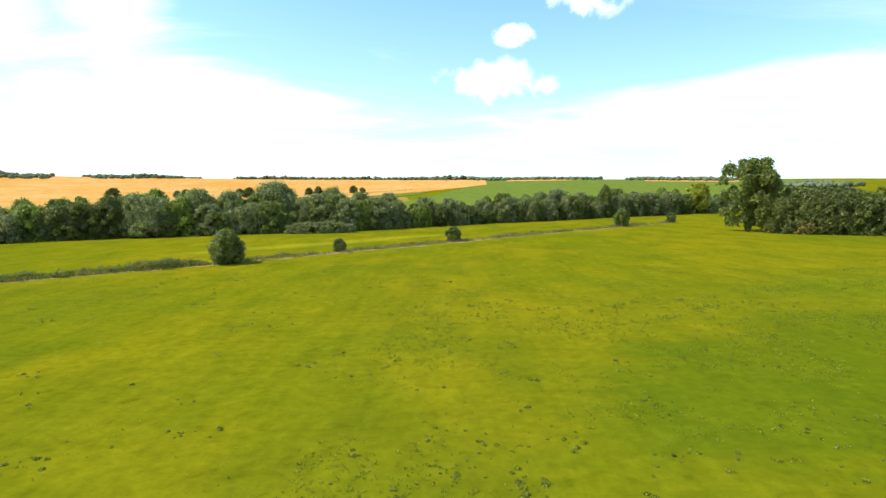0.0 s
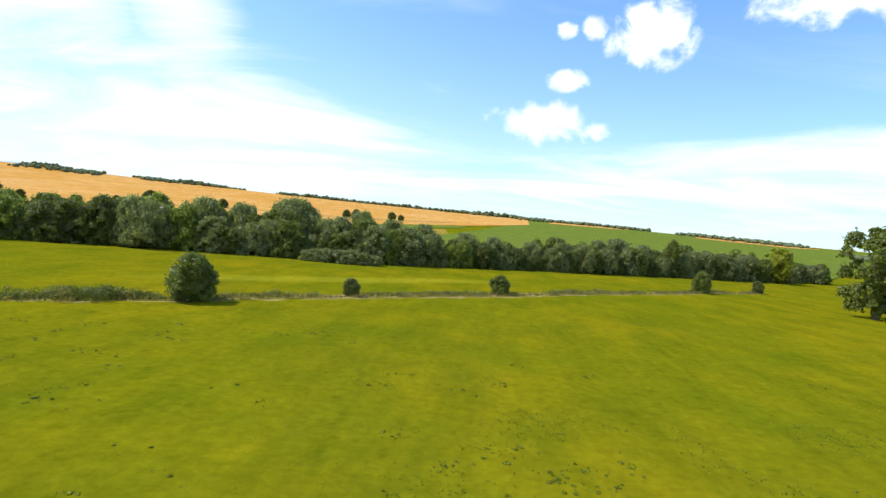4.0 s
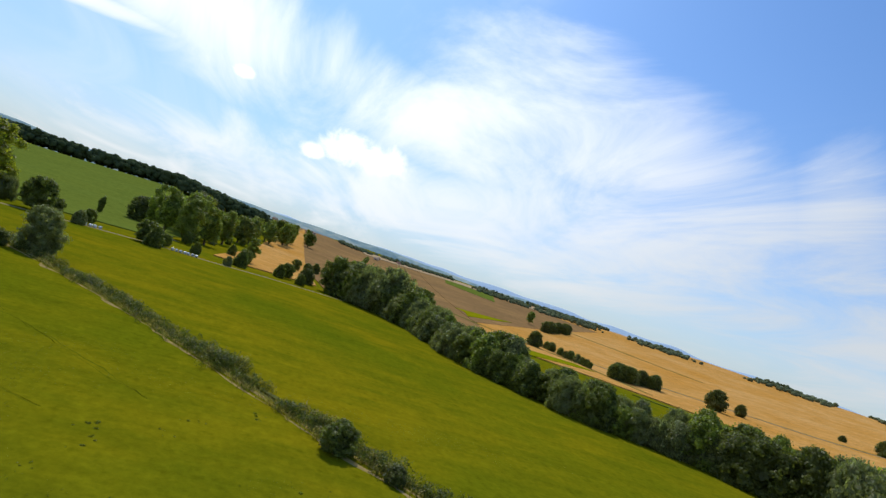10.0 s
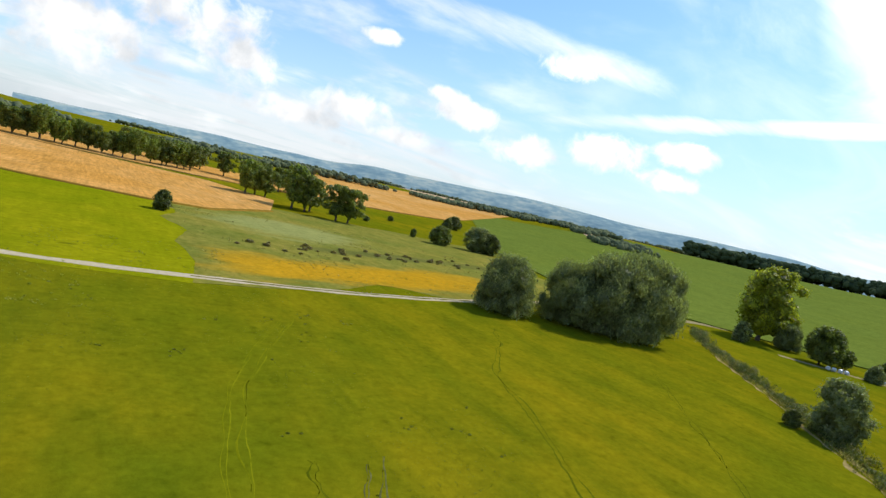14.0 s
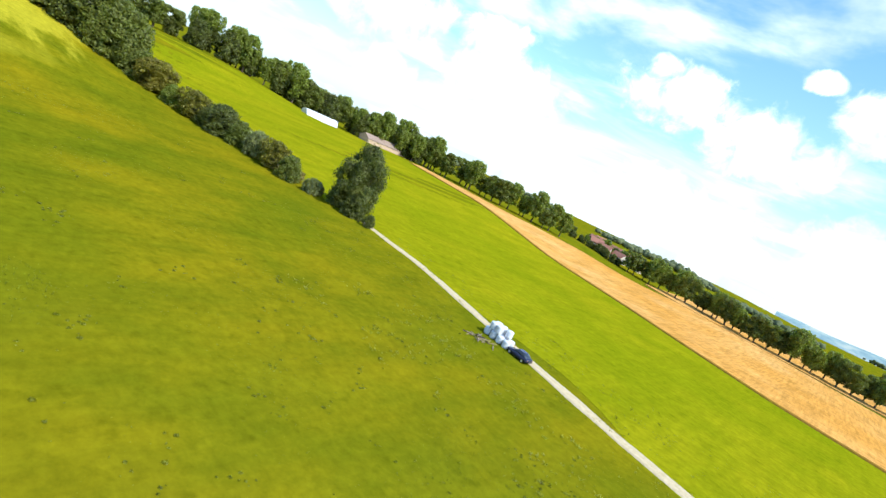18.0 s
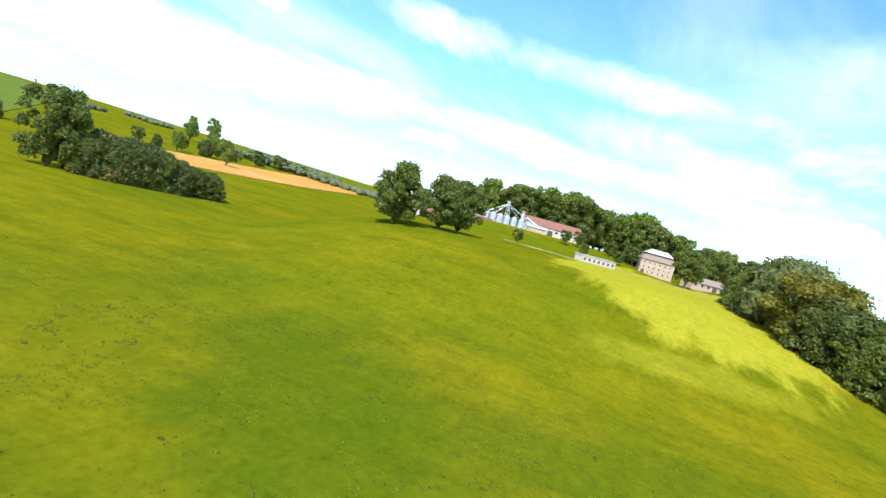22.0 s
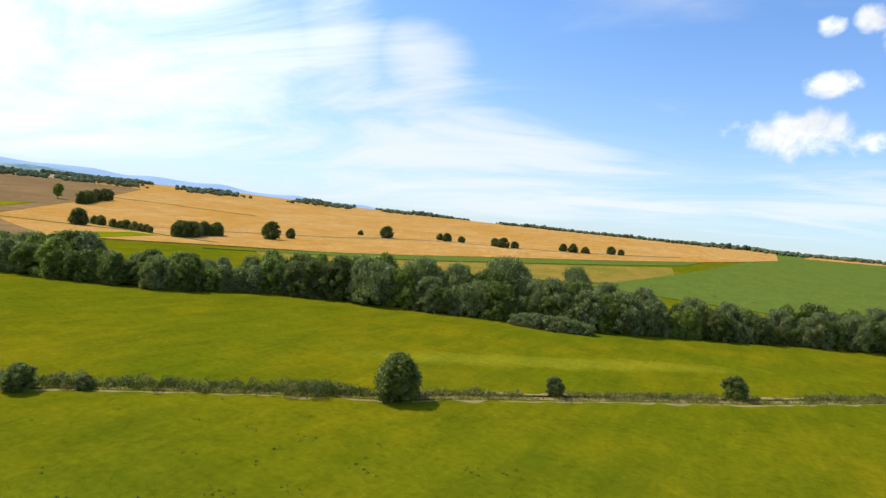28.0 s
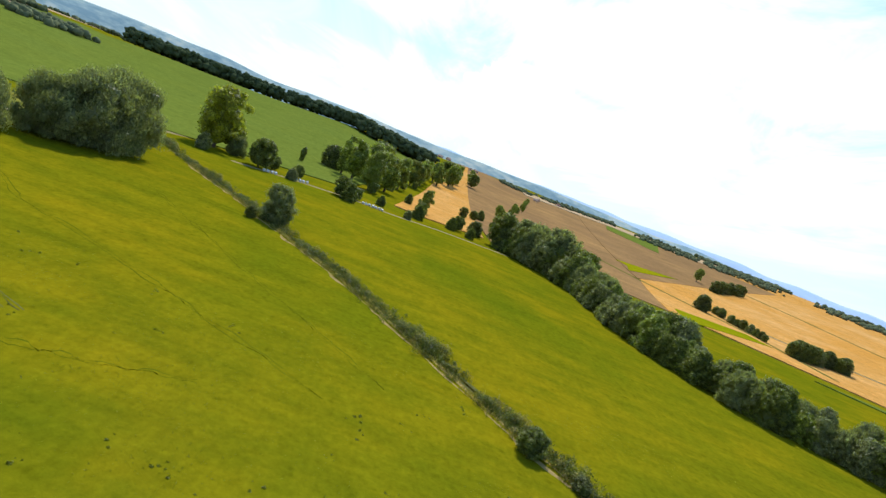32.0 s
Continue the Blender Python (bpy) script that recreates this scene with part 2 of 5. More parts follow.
def field(name, low, high, patch, turn, stretch=6.0, fine=1.2, broad=0.012, relief=0.25, ripe=(), band=0.13):
    """A crop or meadow: broad patches, damp spots, streaks along the working direction and fine grain."""
    def build(nt, b):
        wide = tex(nt, broad, 5, 0.6)
        damp = tex(nt, broad * 3.7, 4, 0.6, (1.7, 0.8, 1), turn + 0.5)
        streak = tex(nt, 0.11, 4, 0.6, (stretch, 0.6, 1), turn)
        grain = tex(nt, fine, 7, 0.72)
        spot = tex(nt, fine * 0.55, 3, 0.5)
        col = blend(nt, 0.5, low, high)
        col = blend(nt, ramp(nt, wide, (0.36, (0, 0, 0)), (0.66, (1, 1, 1))), col, patch)
        col = blend(nt, ramp(nt, damp, (0.40, (0, 0, 0)), (0.72, (0.75, 0.75, 0.75))), col, low)
        for cx, cy, rx, ry, rot, most, tone, *clear in ripe:
            co, mp, ln = nt.nodes.new("ShaderNodeTexCoord"), nt.nodes.new("ShaderNodeMapping"), nt.nodes.new("ShaderNodeVectorMath")
            mp.vector_type, ln.operation = "TEXTURE", "LENGTH"
            nt.links.new(co.outputs["Object"], mp.inputs[0])
            mp.inputs["Location"].default_value, mp.inputs["Rotation"].default_value, mp.inputs["Scale"].default_value = (cx, cy, 0), (0, 0, radians(rot)), (rx, ry, 1e5)
            nt.links.new(mp.outputs[0], ln.inputs[0])
            edge = nt.nodes.new("ShaderNodeMath")
            edge.operation = "MULTIPLY_ADD"
            nt.links.new(tex(nt, 0.07, 5, 0.62, (0.6, 1.8, 1), radians(rot)), edge.inputs[0])
            edge.inputs[1].default_value = 0.7 if clear else 1.5
            nt.links.new(ln.outputs["Value"], edge.inputs[2])
            col = blend(nt, soft_mask(nt, edge.outputs[0], 1.42 if clear else 1.85, 1.24 if clear else 1.2, most), col, tone)
        col = blend(nt, band, col, ramp(nt, streak, (0.32, (0.45, 0.48, 0.4)), (0.68, (1.5, 1.45, 1.4))), "MULTIPLY")
        mottle = tex(nt, 0.16, 5, 0.65, (1.0, 2.2, 1), turn + 0.3)
        col = blend(nt, 0.17, col, ramp(nt, mottle, (0.36, (0.5, 0.58, 0.5)), (0.64, (1.35, 1.28, 1.3))), "MULTIPLY")
        col = blend(nt, 0.42, col, ramp(nt, grain, (0.28, (0.40, 0.45, 0.4)), (0.72, (1.5, 1.45, 1.4))), "MULTIPLY")
        col = blend(nt, 0.55, col, ramp(nt, spot, (0.60, (1, 1, 1)), (0.76, (0.55, 0.6, 0.5))), "MULTIPLY")
        nt.links.new(col, b.inputs["Base Color"])
        bump(nt, b, grain, relief, 0.4)
    return material(name, build, 1.0, 0.0)


def leaf(name, dark, light, warm):
    def build(nt, b):
        geo, info = nt.nodes.new("ShaderNodeNewGeometry"), nt.nodes.new("ShaderNodeObjectInfo")
        col = ramp(nt, geo.outputs["Random Per Island"], (0.0, dark), (0.8, light), (1.0, tuple(min(1, c * 1.5) for c in light)))
        col = blend(nt, ramp(nt, info.outputs["Random"], (0.2, (0, 0, 0)), (1.0, (0.75, 0.75, 0.75))), col, warm)
        col = blend(nt, 0.5, col, ramp(nt, tex(nt, 0.35, 3, 0.6), (0.3, (0.55, 0.55, 0.55)), (0.7, (1.35, 1.35, 1.25))), "MULTIPLY")
        nt.links.new(col, b.inputs["Base Color"])
        thin = nt.nodes.new("ShaderNodeBsdfTranslucent")
        nt.links.new(blend(nt, 1.0, col, (1.1, 1.25, 0.6), "MULTIPLY"), thin.inputs["Color"])
        add = nt.nodes.new("ShaderNodeMixShader")
        add.inputs[0].default_value = 0.5
        nt.links.new(b.outputs[0], add.inputs[1])
        nt.links.new(thin.outputs[0], add.inputs[2])
        nt.links.new(add.outputs[0], nt.nodes["Material Output"].inputs[0])
    return material(name, build, 0.5, 0.38)


def plain(name, a, bcol, scale=2.0, rough=0.8, relief=0.2, metal=0.0, spec=0.3):
    def build(nt, b):
        n = tex(nt, scale, 6, 0.65)
        nt.links.new(ramp(nt, n, (0.3, a), (0.7, bcol)), b.inputs["Base Color"])
        b.inputs["Metallic"].default_value = metal
        bump(nt, b, n, relief, 0.05)
    return material(name, build, rough, spec)


RIPE, LUSH = (0.40, 0.345, 0.022), (0.082, 0.116, 0.004)
GRASS = field("pasture_grass", (0.092, 0.112, 0.004), (0.178, 0.178, 0.005), (0.222, 0.178, 0.005), 0.6, 5.0, 0.9, 0.02,
              ripe=((196, -2, 84, 50, 0, 0.85, RIPE, True), (96, 6, 8, 26, 20, 0.35, RIPE), (118, 206, 22, 5, -10, 0.6, RIPE), (-40, 175, 60, 7, 42, 0.3, RIPE), (46, 0, 46, 13, 108, 0.38, LUSH), (28, -36, 30, 9, -40, 0.38, LUSH),
                    (30, 46, 34, 18, 40, 0.7, LUSH), (-60, 30, 40, 14, 60, 0.38, LUSH), (-190, 90, 60, 18, 40, 0.38, LUSH)))
MARK = field("pressed_grass", (0.15, 0.16, 0.004), (0.21, 0.21, 0.006), (0.20, 0.20, 0.005), 0.6, 3.0, 1.5, 0.1)
GRASS_S = field("mown_meadow", (0.155, 0.18, 0.003), (0.245, 0.25, 0.005), (0.28, 0.25, 0.006), 1.7, 6.0, 0.7, 0.012)
WHEAT = field("ripe_wheat", (0.47, 0.225, 0.042), (0.65, 0.32, 0.075), (0.62, 0.35, 0.12), 0.9, 8.0, 0.25, 0.009, band=0.4)
STUBBLE = field("stubble", (0.20, 0.12, 0.05), (0.32, 0.19, 0.085), (0.36, 0.21, 0.08), 0.2, 8.0, 0.25, 0.006)
OLIVE = field("thin_crop", (0.20, 0.17, 0.02), (0.30, 0.22, 0.035), (0.42, 0.23, 0.05), 0.9, 8.0, 0.3, 0.012)
PALE_FIELD = field("pale_stubble", (0.40, 0.28, 0.15), (0.54, 0.40, 0.24), (0.50, 0.36, 0.2), 0.3, 8.0, 0.25, 0.008)
RUST = field("rust_grass", (0.20, 0.11, 0.02), (0.32, 0.17, 0.03), (0.27, 0.17, 0.02), 0.3, 3.0, 0.8, 0.05)
CROP = field("green_crop", (0.110, 0.148, 0.022), (0.165, 0.205, 0.034), (0.145, 0.178, 0.026), 1.2, 8.0, 0.3, 0.01)
BURNT, SEDGE = (0.46, 0.25, 0.012), (0.11, 0.115, 0.03)
ROUGH = field("rough_meadow", (0.125, 0.14, 0.018), (0.22, 0.225, 0.045), (0.27, 0.22, 0.04), 0.4, 2.0, 0.8, 0.05,
              ripe=((-124, -150, 36, 32, 40, 0.85, (0.27, 0.275, 0.085)), (-126, -70, 50, 15, 12, 0.95, BURNT), (-92, -66, 13, 20, 0, 0.7, BURNT), (-160, -86, 26, 14, 20, 0.8, BURNT), (-150, -116, 50, 7, 20, 0.7, SEDGE), (-205, -128, 26, 10, 10, 0.6, SEDGE)))
LEAF = leaf("leaf_mid", (0.063, 0.080, 0.014), (0.227, 0.254, 0.049), (0.195, 0.215, 0.039))
LEAF_WILLOW = leaf("leaf_willow", (0.092, 0.102, 0.037), (0.312, 0.325, 0.130), (0.247, 0.260, 0.091))
LEAF_DARK = leaf("leaf_dark", (0.049, 0.060, 0.014), (0.176, 0.195, 0.044), (0.150, 0.163, 0.033))
LEAF_LIME = leaf("leaf_lime", (0.097, 0.122, 0.017), (0.312, 0.358, 0.058), (0.260, 0.293, 0.052))
LEAF_OLIVE = leaf("leaf_olive", (0.087, 0.083, 0.012), (0.299, 0.267, 0.039), (0.260, 0.215, 0.033))
LEAF_LIGHT = leaf("leaf_light", (0.15, 0.165, 0.012), (0.40, 0.39, 0.03), (0.34, 0.32, 0.025))
SCRUB = leaf("scrub", (0.14, 0.115, 0.025), (0.33, 0.27, 0.08), (0.30, 0.22, 0.06))
WEED = leaf("weed", (0.045, 0.060, 0.009), (0.14, 0.155, 0.026), (0.13, 0.13, 0.025))
BLADE = leaf("grass_blade", (0.11, 0.13, 0.006), (0.25, 0.25, 0.02), (0.22, 0.2, 0.02))
FLOWER = leaf("pale_flower", (0.24, 0.25, 0.02), (0.42, 0.40, 0.06), (0.38, 0.36, 0.05))
BARK = plain("bark", (0.05, 0.035, 0.022), (0.14, 0.10, 0.07), 3.0, 0.95, 0.6)
TRACK = plain("pale_gravel", (0.40, 0.32, 0.18), (0.56, 0.46, 0.30), 1.5, 0.95, 0.4, 0.0, 0.0)
# woods and fields of the hills, with blue distance haze mixed into the colour
def hazed_hill_build(nt, b):
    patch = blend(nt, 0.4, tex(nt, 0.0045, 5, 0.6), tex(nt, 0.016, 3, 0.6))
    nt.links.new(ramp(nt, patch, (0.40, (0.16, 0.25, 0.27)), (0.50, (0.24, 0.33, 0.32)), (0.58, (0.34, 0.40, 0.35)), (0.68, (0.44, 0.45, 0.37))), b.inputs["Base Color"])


HAZED_RIDGE = material("hazed_far_hill", hazed_hill_build, 1.0, 0.0)
# farther hills: the haze before them is put into this pale blue
HAZE_PALE_RIDGE = plain("haze_pale_hill", (0.34, 0.46, 0.58), (0.40, 0.52, 0.62), 0.004, 1.0, 0.0, 0.0, 0.0)
# woodland green, lightened so the colour itself carries distance haze
HAZED_WOOD = plain("hazed_far_wood", (0.085, 0.105, 0.050), (0.16, 0.175, 0.085), 0.05, 1.0, 0.6, 0.0, 0.0)


DARKWOOD = plain("dark_far_wood", (0.045, 0.065, 0.030), (0.085, 0.105, 0.045), 0.05, 1.0, 0.6, 0.0, 0.0)


# ---- land ----
def step(a, b, v):
    t = np.clip((v - a) / (b - a), 0.0, 1.0)
    return t * t * (3 - 2 * t)


# lie of the land: bearing (degrees left of north), start of the slope, its end, and how high it stands over the eye there
LAND = np.array([(-180, 350, 1300, -1.0), (-140, 350, 1300, -1.2), (-115, 400, 1300, -0.6), (-60, 450, 1500, -0.2), (-35, 400, 1500, 0.6),
                 (-10, 380, 1400, 1.0), (20, 420, 1500, 1.35), (50, 560, 1700, 1.8), (80, 600, 1700, 1.6), (98, 420, 950, 1.0),
                 (125, 380, 950, 0.3), (145, 400, 1300, -0.2), (160, 350, 1300, -0.7), (180, 350, 1300, -1.0)])


def height(x, y):
    """Ground height at plan points."""
    x, y = np.asarray(x, float), np.asarray(y, float)
    dx, dy = x - 258.0, (y - 68.0) * np.where(y > 68, 2.2, 1.2)
    farm = 14.5 * (1 - step(115, 215, np.hypot(dx, dy)))
    farm = farm + 6.5 * (1 - step(30, 95, np.hypot(x - 314, y - 88)))
    farm = farm + 10 * (1 - step(30, 130, np.hypot(x - 350, (y + 120) * 0.9)))
    dip = -0.032 * np.clip(-y - 60, 0, 200) * (1 - step(60, 160, x))
    r, az = np.hypot(x, y), np.degrees(np.arctan2(-x, y))
    r0, r1, e = (np.interp(az, LAND[:, 0], LAND[:, k]) for k in (1, 2, 3))
    top = 24 + np.tan(np.radians(e)) * r1
    far = (top - np.where(np.abs(az) > 120, -3.0, 0.0)) * np.clip((r - r0) / (r1 - r0), 0, 1) ** 1.35
    far = far + np.minimum(0, np.tan(np.radians(e)) * 1.1 - 0.002) * np.maximum(r - r1, 0)
    return farm + dip + far


def mesh_from(name, verts, faces, mats, smooth=False):
    me = bpy.data.meshes.new(name)
    me.from_pydata([tuple(v) for v in verts], [], [tuple(f) for f in faces])
    for m in mats if isinstance(mats, (list, tuple)) else [mats]:
        me.materials.append(m)
    if smooth:
        me.polygons.foreach_set("use_smooth", np.ones(len(me.polygons), bool))
    me.update()
    return me


def grid_faces(nu, nv, wrap=False):
    return [(i * nv + j, ((i + 1) % nu) * nv + j, ((i + 1) % nu) * nv + j + 1, i * nv + j + 1) for i in range(nu if wrap else nu - 1) for j in range(nv - 1)]


def make_ground():
    seg, rad = 300, [0.5] + list(np.geomspace(6, 4900, 170))
    ang = np.linspace(0, 2 * math.pi, seg, endpoint=False)
    A, Rr = np.meshgrid(ang, rad, indexing="ij")
    x, y = Rr * np.cos(A), Rr * np.sin(A)
    v = np.stack([x, y, height(x, y)], -1).reshape(-1, 3)
    faces = [tuple(reversed(f)) for f in grid_faces(seg, len(rad), True)]
    faces.append(tuple(i * len(rad) for i in range(seg)))
    ob = new("ground", mesh_from("ground", v, faces, GRASS, True))
    return tagged(ob, "yellow-green pasture rolling out to the far horizon", "ground", kind="structure")


def loft(near, far, n, lift=0.4):
    """A draped sheet between two plan lines with equally many points."""
    k = len(near)
    u = np.linspace(0, k - 1, n)
    a = np.stack([np.interp(u, range(k), [p[q] for p in near]) for q in (0, 1)], 1)
    b = np.stack([np.interp(u, range(k), [p[q] for p in far]) for q in (0, 1)], 1)
    w = np.linspace(0, 1, n)[None, :, None]
    p = a[:, None, :] * (1 - w) + b[:, None, :] * w
    rag = 1.0 if lift < 0.2 else 0.5
    for i in range(n):
        for j in range(n):
            inner = min(i, j, n - 1 - i, n - 1 - j)
            q = p[i, j].copy()
            if lift < 0.2 and inner < 7:
                q = q + 11 * (1 - inner / 7) ** 2 * np.array([noise.noise((p[i, j][0] * 0.03, p[i, j][1] * 0.03, 3.0)), noise.noise((p[i, j][0] * 0.03, p[i, j][1] * 0.03, 5.0))])
            if inner == 0:
                q = q + rag * np.array([noise.noise((q[0] * 0.3, q[1] * 0.3, 1.0)), noise.noise((q[0] * 0.3, q[1] * 0.3, 9.0))])
            p[i, j] = q
    z = height(p[..., 0], p[..., 1]) + lift
    return np.concatenate([p, z[..., None]], -1)


def crop_field(name, label, near, far, mat, n=44, lift=0.6, cat="field"):
    p = loft(near, far, n, lift)
    v = p.reshape(-1, 3)
    rim = [(i, 0) for i in range(n)] + [(n - 1, j) for j in range(1, n)] + [(i, n - 1) for i in range(n - 2, -1, -1)] + [(0, j) for j in range(n - 2, 0, -1)]
    base = len(v)
    low = np.array([p[i, j] - (0, 0, lift + 1.5) for i, j in rim])
    faces = grid_faces(n, n)
    for q in range(len(rim)):
        r = (q + 1) % len(rim)
        faces.append((rim[q][0] * n + rim[q][1], base + q, base + r, rim[r][0] * n + rim[r][1]))
    me = mesh_from(name, np.concatenate([v, low]), faces, mat)
    bm = bmesh.new()
    bm.from_mesh(me)
    bmesh.ops.recalc_face_normals(bm, faces=bm.faces)
    bm.faces.ensure_lookup_table()
    if bm.faces[0].normal.z < 0:
        bmesh.ops.reverse_faces(bm, faces=bm.faces)
    bm.to_mesh(me)
    bm.free()
    return tagged(new(name, me), label, cat, kind="structure")


make_ground()
WHEAT_NEAR = [(236, -283), (151, -265), (105, -252), (60, -235), (24, -218), (-10, -198), (-40, -182), (-78, -173), (-100, -176), (-138, -226)]
crop_field("wheat_field", "ripe golden wheat field climbing the far slope", [(-395, 235), (-352, 339), (-308, 416), (-231, 573), (-42, 920), (60, 1150)],
           [(-1500, 520), (-1400, 900), (-1150, 1250), (-850, 1450), (-420, 1500), (70, 1420)], WHEAT, 60, 0.8)
crop_field("green_strip", "narrow strip of green crop below the wheat", [(-330, 300), (-250, 440), (-60, 800)], [(-310, 408), (-233, 565), (-45, 910)], CROP, 30, 0.6)
crop_field("stubble_strip", "tawny strip of thin crop behind the hedge", [(-270, 300), (-165, 385), (-40, 520)], [(-310, 330), (-225, 470), (-70, 740)], OLIVE, 24, 0.5)
crop_field("ploughed_field", "brown stubble field beyond the hedge", [(-372, 100), (-400, 170), (-392, 262)], [(-1500, 60), (-1500, 300), (-1500, 560)], STUBBLE, 40, 0.5)
crop_field("wheat_patch", "ripe wheat behind the row of tall trees", [(-350, 36), (-352, 56), (-374, 95)], [(-900, 44), (-1000, 60), (-1450, 90)], WHEAT, 30, 0.6)
crop_field("crop_field", "wide green crop field sloping up to a dark wood", [(-340, 4), (-278, -60), (-246, -125), (-305, -245)], [(-950, 22), (-950, -110), (-930, -380), (-560, -650)], CROP, 40, 0.5)
crop_field("green_wedge", "wedge of bright grass below the wheat", [(-372, 236), (-439, 342)], [(-432, 256), (-464, 334)], GRASS_S, 16, 1.0)
crop_field("green_wedge", "small wedge of green crop in the stubble", [(-650, 292), (-700, 305)], [(-775, 405), (-730, 300)], GRASS_S, 16, 1.5)
crop_field("brown_field", "worked brown field on the far slope", [(-600, 285), (-740, 400), (-880, 530)], [(-1480, 400), (-1420, 600), (-1180, 800)], STUBBLE, 30, 1.1)
crop_field("dark_crop", "strip of dark green crop on the far slope", [(-1295, 440), (-1158, 521)], [(-1417, 472), (-1363, 593)], CROP, 16, 1.8)
crop_field("pale_stubble", "pale harvested strip under the far hills", [(-1395, 250), (-1425, 480), (-1370, 600), (-1300, 720)], [(-1500, 240), (-1520, 500), (-1480, 640), (-1400, 790)], PALE_FIELD, 24, 1.7)
crop_field("far_stubble", "pale harvested plain below the southern hills", [(-660, -480), (-800, -660), (-660, -880)], [(-1350, -800), (-1150, -1250), (-700, -1450)], PALE_FIELD, 24, 0.8)
crop_field("wheat_sliver", "sliver of ripe wheat on the green hilltop", [(110, 1300), (260, 1310)], [(130, 1400), (330, 1390)], WHEAT, 16, 1.0)
crop_field("wheat_sliver", "sliver of ripe wheat on the green hilltop", [(420, 1240), (560, 1150)], [(440, 1340), (640, 1190)], WHEAT, 16, 1.0)
crop_field("wheat_belt", "long belt of ripe wheat before a row of trees", WHEAT_NEAR,
           [(240, -300), (150, -300), (112, -350), (70, -372), (40, -402), (-4, -385), (-50, -372), (-91, -362), (-125, -352), (-160, -300)], WHEAT, 50, 0.45)
crop_field("wheat_back", "ripe wheat running on behind the row of trees", [(75, -400), (-5, -382), (-60, -378), (-125, -374), (-205, -392)], [(60, -500), (-10, -500), (-70, -505), (-140, -500), (-215, -500)], WHEAT, 30, 0.7)
crop_field("wheat_plain", "ripe wheat field beyond the trees", [(-215, -405), (-300, -420), (-395, -445)], [(-350, -900), (-620, -950), (-760, -760)], WHEAT, 30, 0.8)
crop_field("hill_crop", "dark green crop on the hill behind the hedge", [(-95, 430), (40, 400), (210, 420)], [(80, 1420), (380, 1400), (760, 1150)], CROP, 40, 0.6)
crop_field("wheat_corner", "ripe wheat strip beyond the copse", [(238, 330), (330, 330), (440, 338), (620, 380)], [(290, 420), (420, 440), (560, 465), (900, 560)], WHEAT, 24, 0.6)
crop_field("meadow", "bright yellow-green mown meadow beside the track", [(330, -120), (200, -60), (80, -66), (0, -62), (-76, -47.5)],
           [(290, -290), (150, -268), (60, -238), (-10, -203), (-86, -176)], GRASS_S, 30, 0.03, "meadow")
crop_field("rough_meadow", "rough meadow with orange and grey-green patches", [(-76, -48), (-120, -51), (-215, -66)], [(-84, -176), (-150, -250), (-290, -240)], ROUGH, 30, 0.05, "meadow")


def ribbon(line, n=120):
    """Evenly spaced points along a plan line, the way across it, and the length so far."""
    pts = np.array(line, float)
    d = np.concatenate([[0], np.cumsum(np.hypot(*np.diff(pts, axis=0).T))])
    s = np.linspace(0, d[-1], n)
    c = np.stack([np.interp(s, d, pts[:, 0]), np.interp(s, d, pts[:, 1])], 1)
    t = np.gradient(c, axis=0)
    t /= np.linalg.norm(t, axis=1)[:, None]
    nrm = np.stack([-t[:, 1], t[:, 0]], 1)
    return c, nrm, s


def strip(name, label, line, width, mat, lift, cat, n=150, seed=1, rag=0.12):
    c, nrm, s = ribbon(line, n)
    rnd = np.random.RandomState(seed)
    cols = []
    rough = [np.convolve(rnd.randn(n + 4), (0.25, 0.5, 0.9, 0.5, 0.25), "valid")[:, None] * rag for _ in range(2)]
    for k in (-1, -0.85, -0.3, 0.3, 0.85, 1):
        p = c + nrm * (width / 2 * k + (rough[k > 0] * (1 if k > 0 else -1) if abs(k) > 0.5 else 0))
        z = height(p[:, 0], p[:, 1]) + (lift if abs(k) < 1 else 0.0) - (0.05 if abs(k) < 0.5 else 0.0)
        cols.append(np.concatenate([p, z[:, None]], 1))
    v = np.stack(cols, 1).reshape(-1, 3)
    faces = [tuple(reversed(f)) for f in grid_faces(n, 6)]
    return tagged(new(name, mesh_from(name, v, faces, mat, True)), label, cat, kind="structure")


strip("dry_margin", "rust-brown dry margin along the wheat", [(x, y + 1.5) for x, y in WHEAT_NEAR], 3.0, RUST, 0.5, "field margin")
TRACK_LINE = [(40, -67), (18, -64.5), (0, -59.5), (-13, -55.6), (-25, -52.6), (-35, -50), (-45, -48), (-54, -46.6), (-63, -46), (-75, -45.8), (-90, -46), (-106, -47), (-127, -50), (-146, -54), (-185, -66), (-240, -60)]
strip("track", "pale gravel farm track between two pastures", TRACK_LINE, 2.5, TRACK, 0.12, "track")


# ---- trees ----
def profile(shape, h):
    """Half width of a crown at the height share h, 1 at its widest."""
    if shape == "round":
        return max(0.0, 1 - abs((h - 0.46) / 0.56) ** 2.4) ** 0.5
    if shape == "tall":
        return max(0.0, 1 - abs((h - 0.48) / 0.54) ** 2.2) ** 0.6 * (0.85 + 0.15 * math.cos(h * 9))
    if shape == "willow":
        return max(0.0, 1 - abs((h - 0.30) / 0.72) ** 2.2) ** 0.5
    if shape == "bush":
        return max(0.0, 1 - abs((h - 0.40) / (0.62 if h > 0.4 else 0.56)) ** 1.9) ** 0.62
    return max(0.0, 1 - h ** 2.6) ** 0.5 * min(1, 0.90 + 0.3 * h)


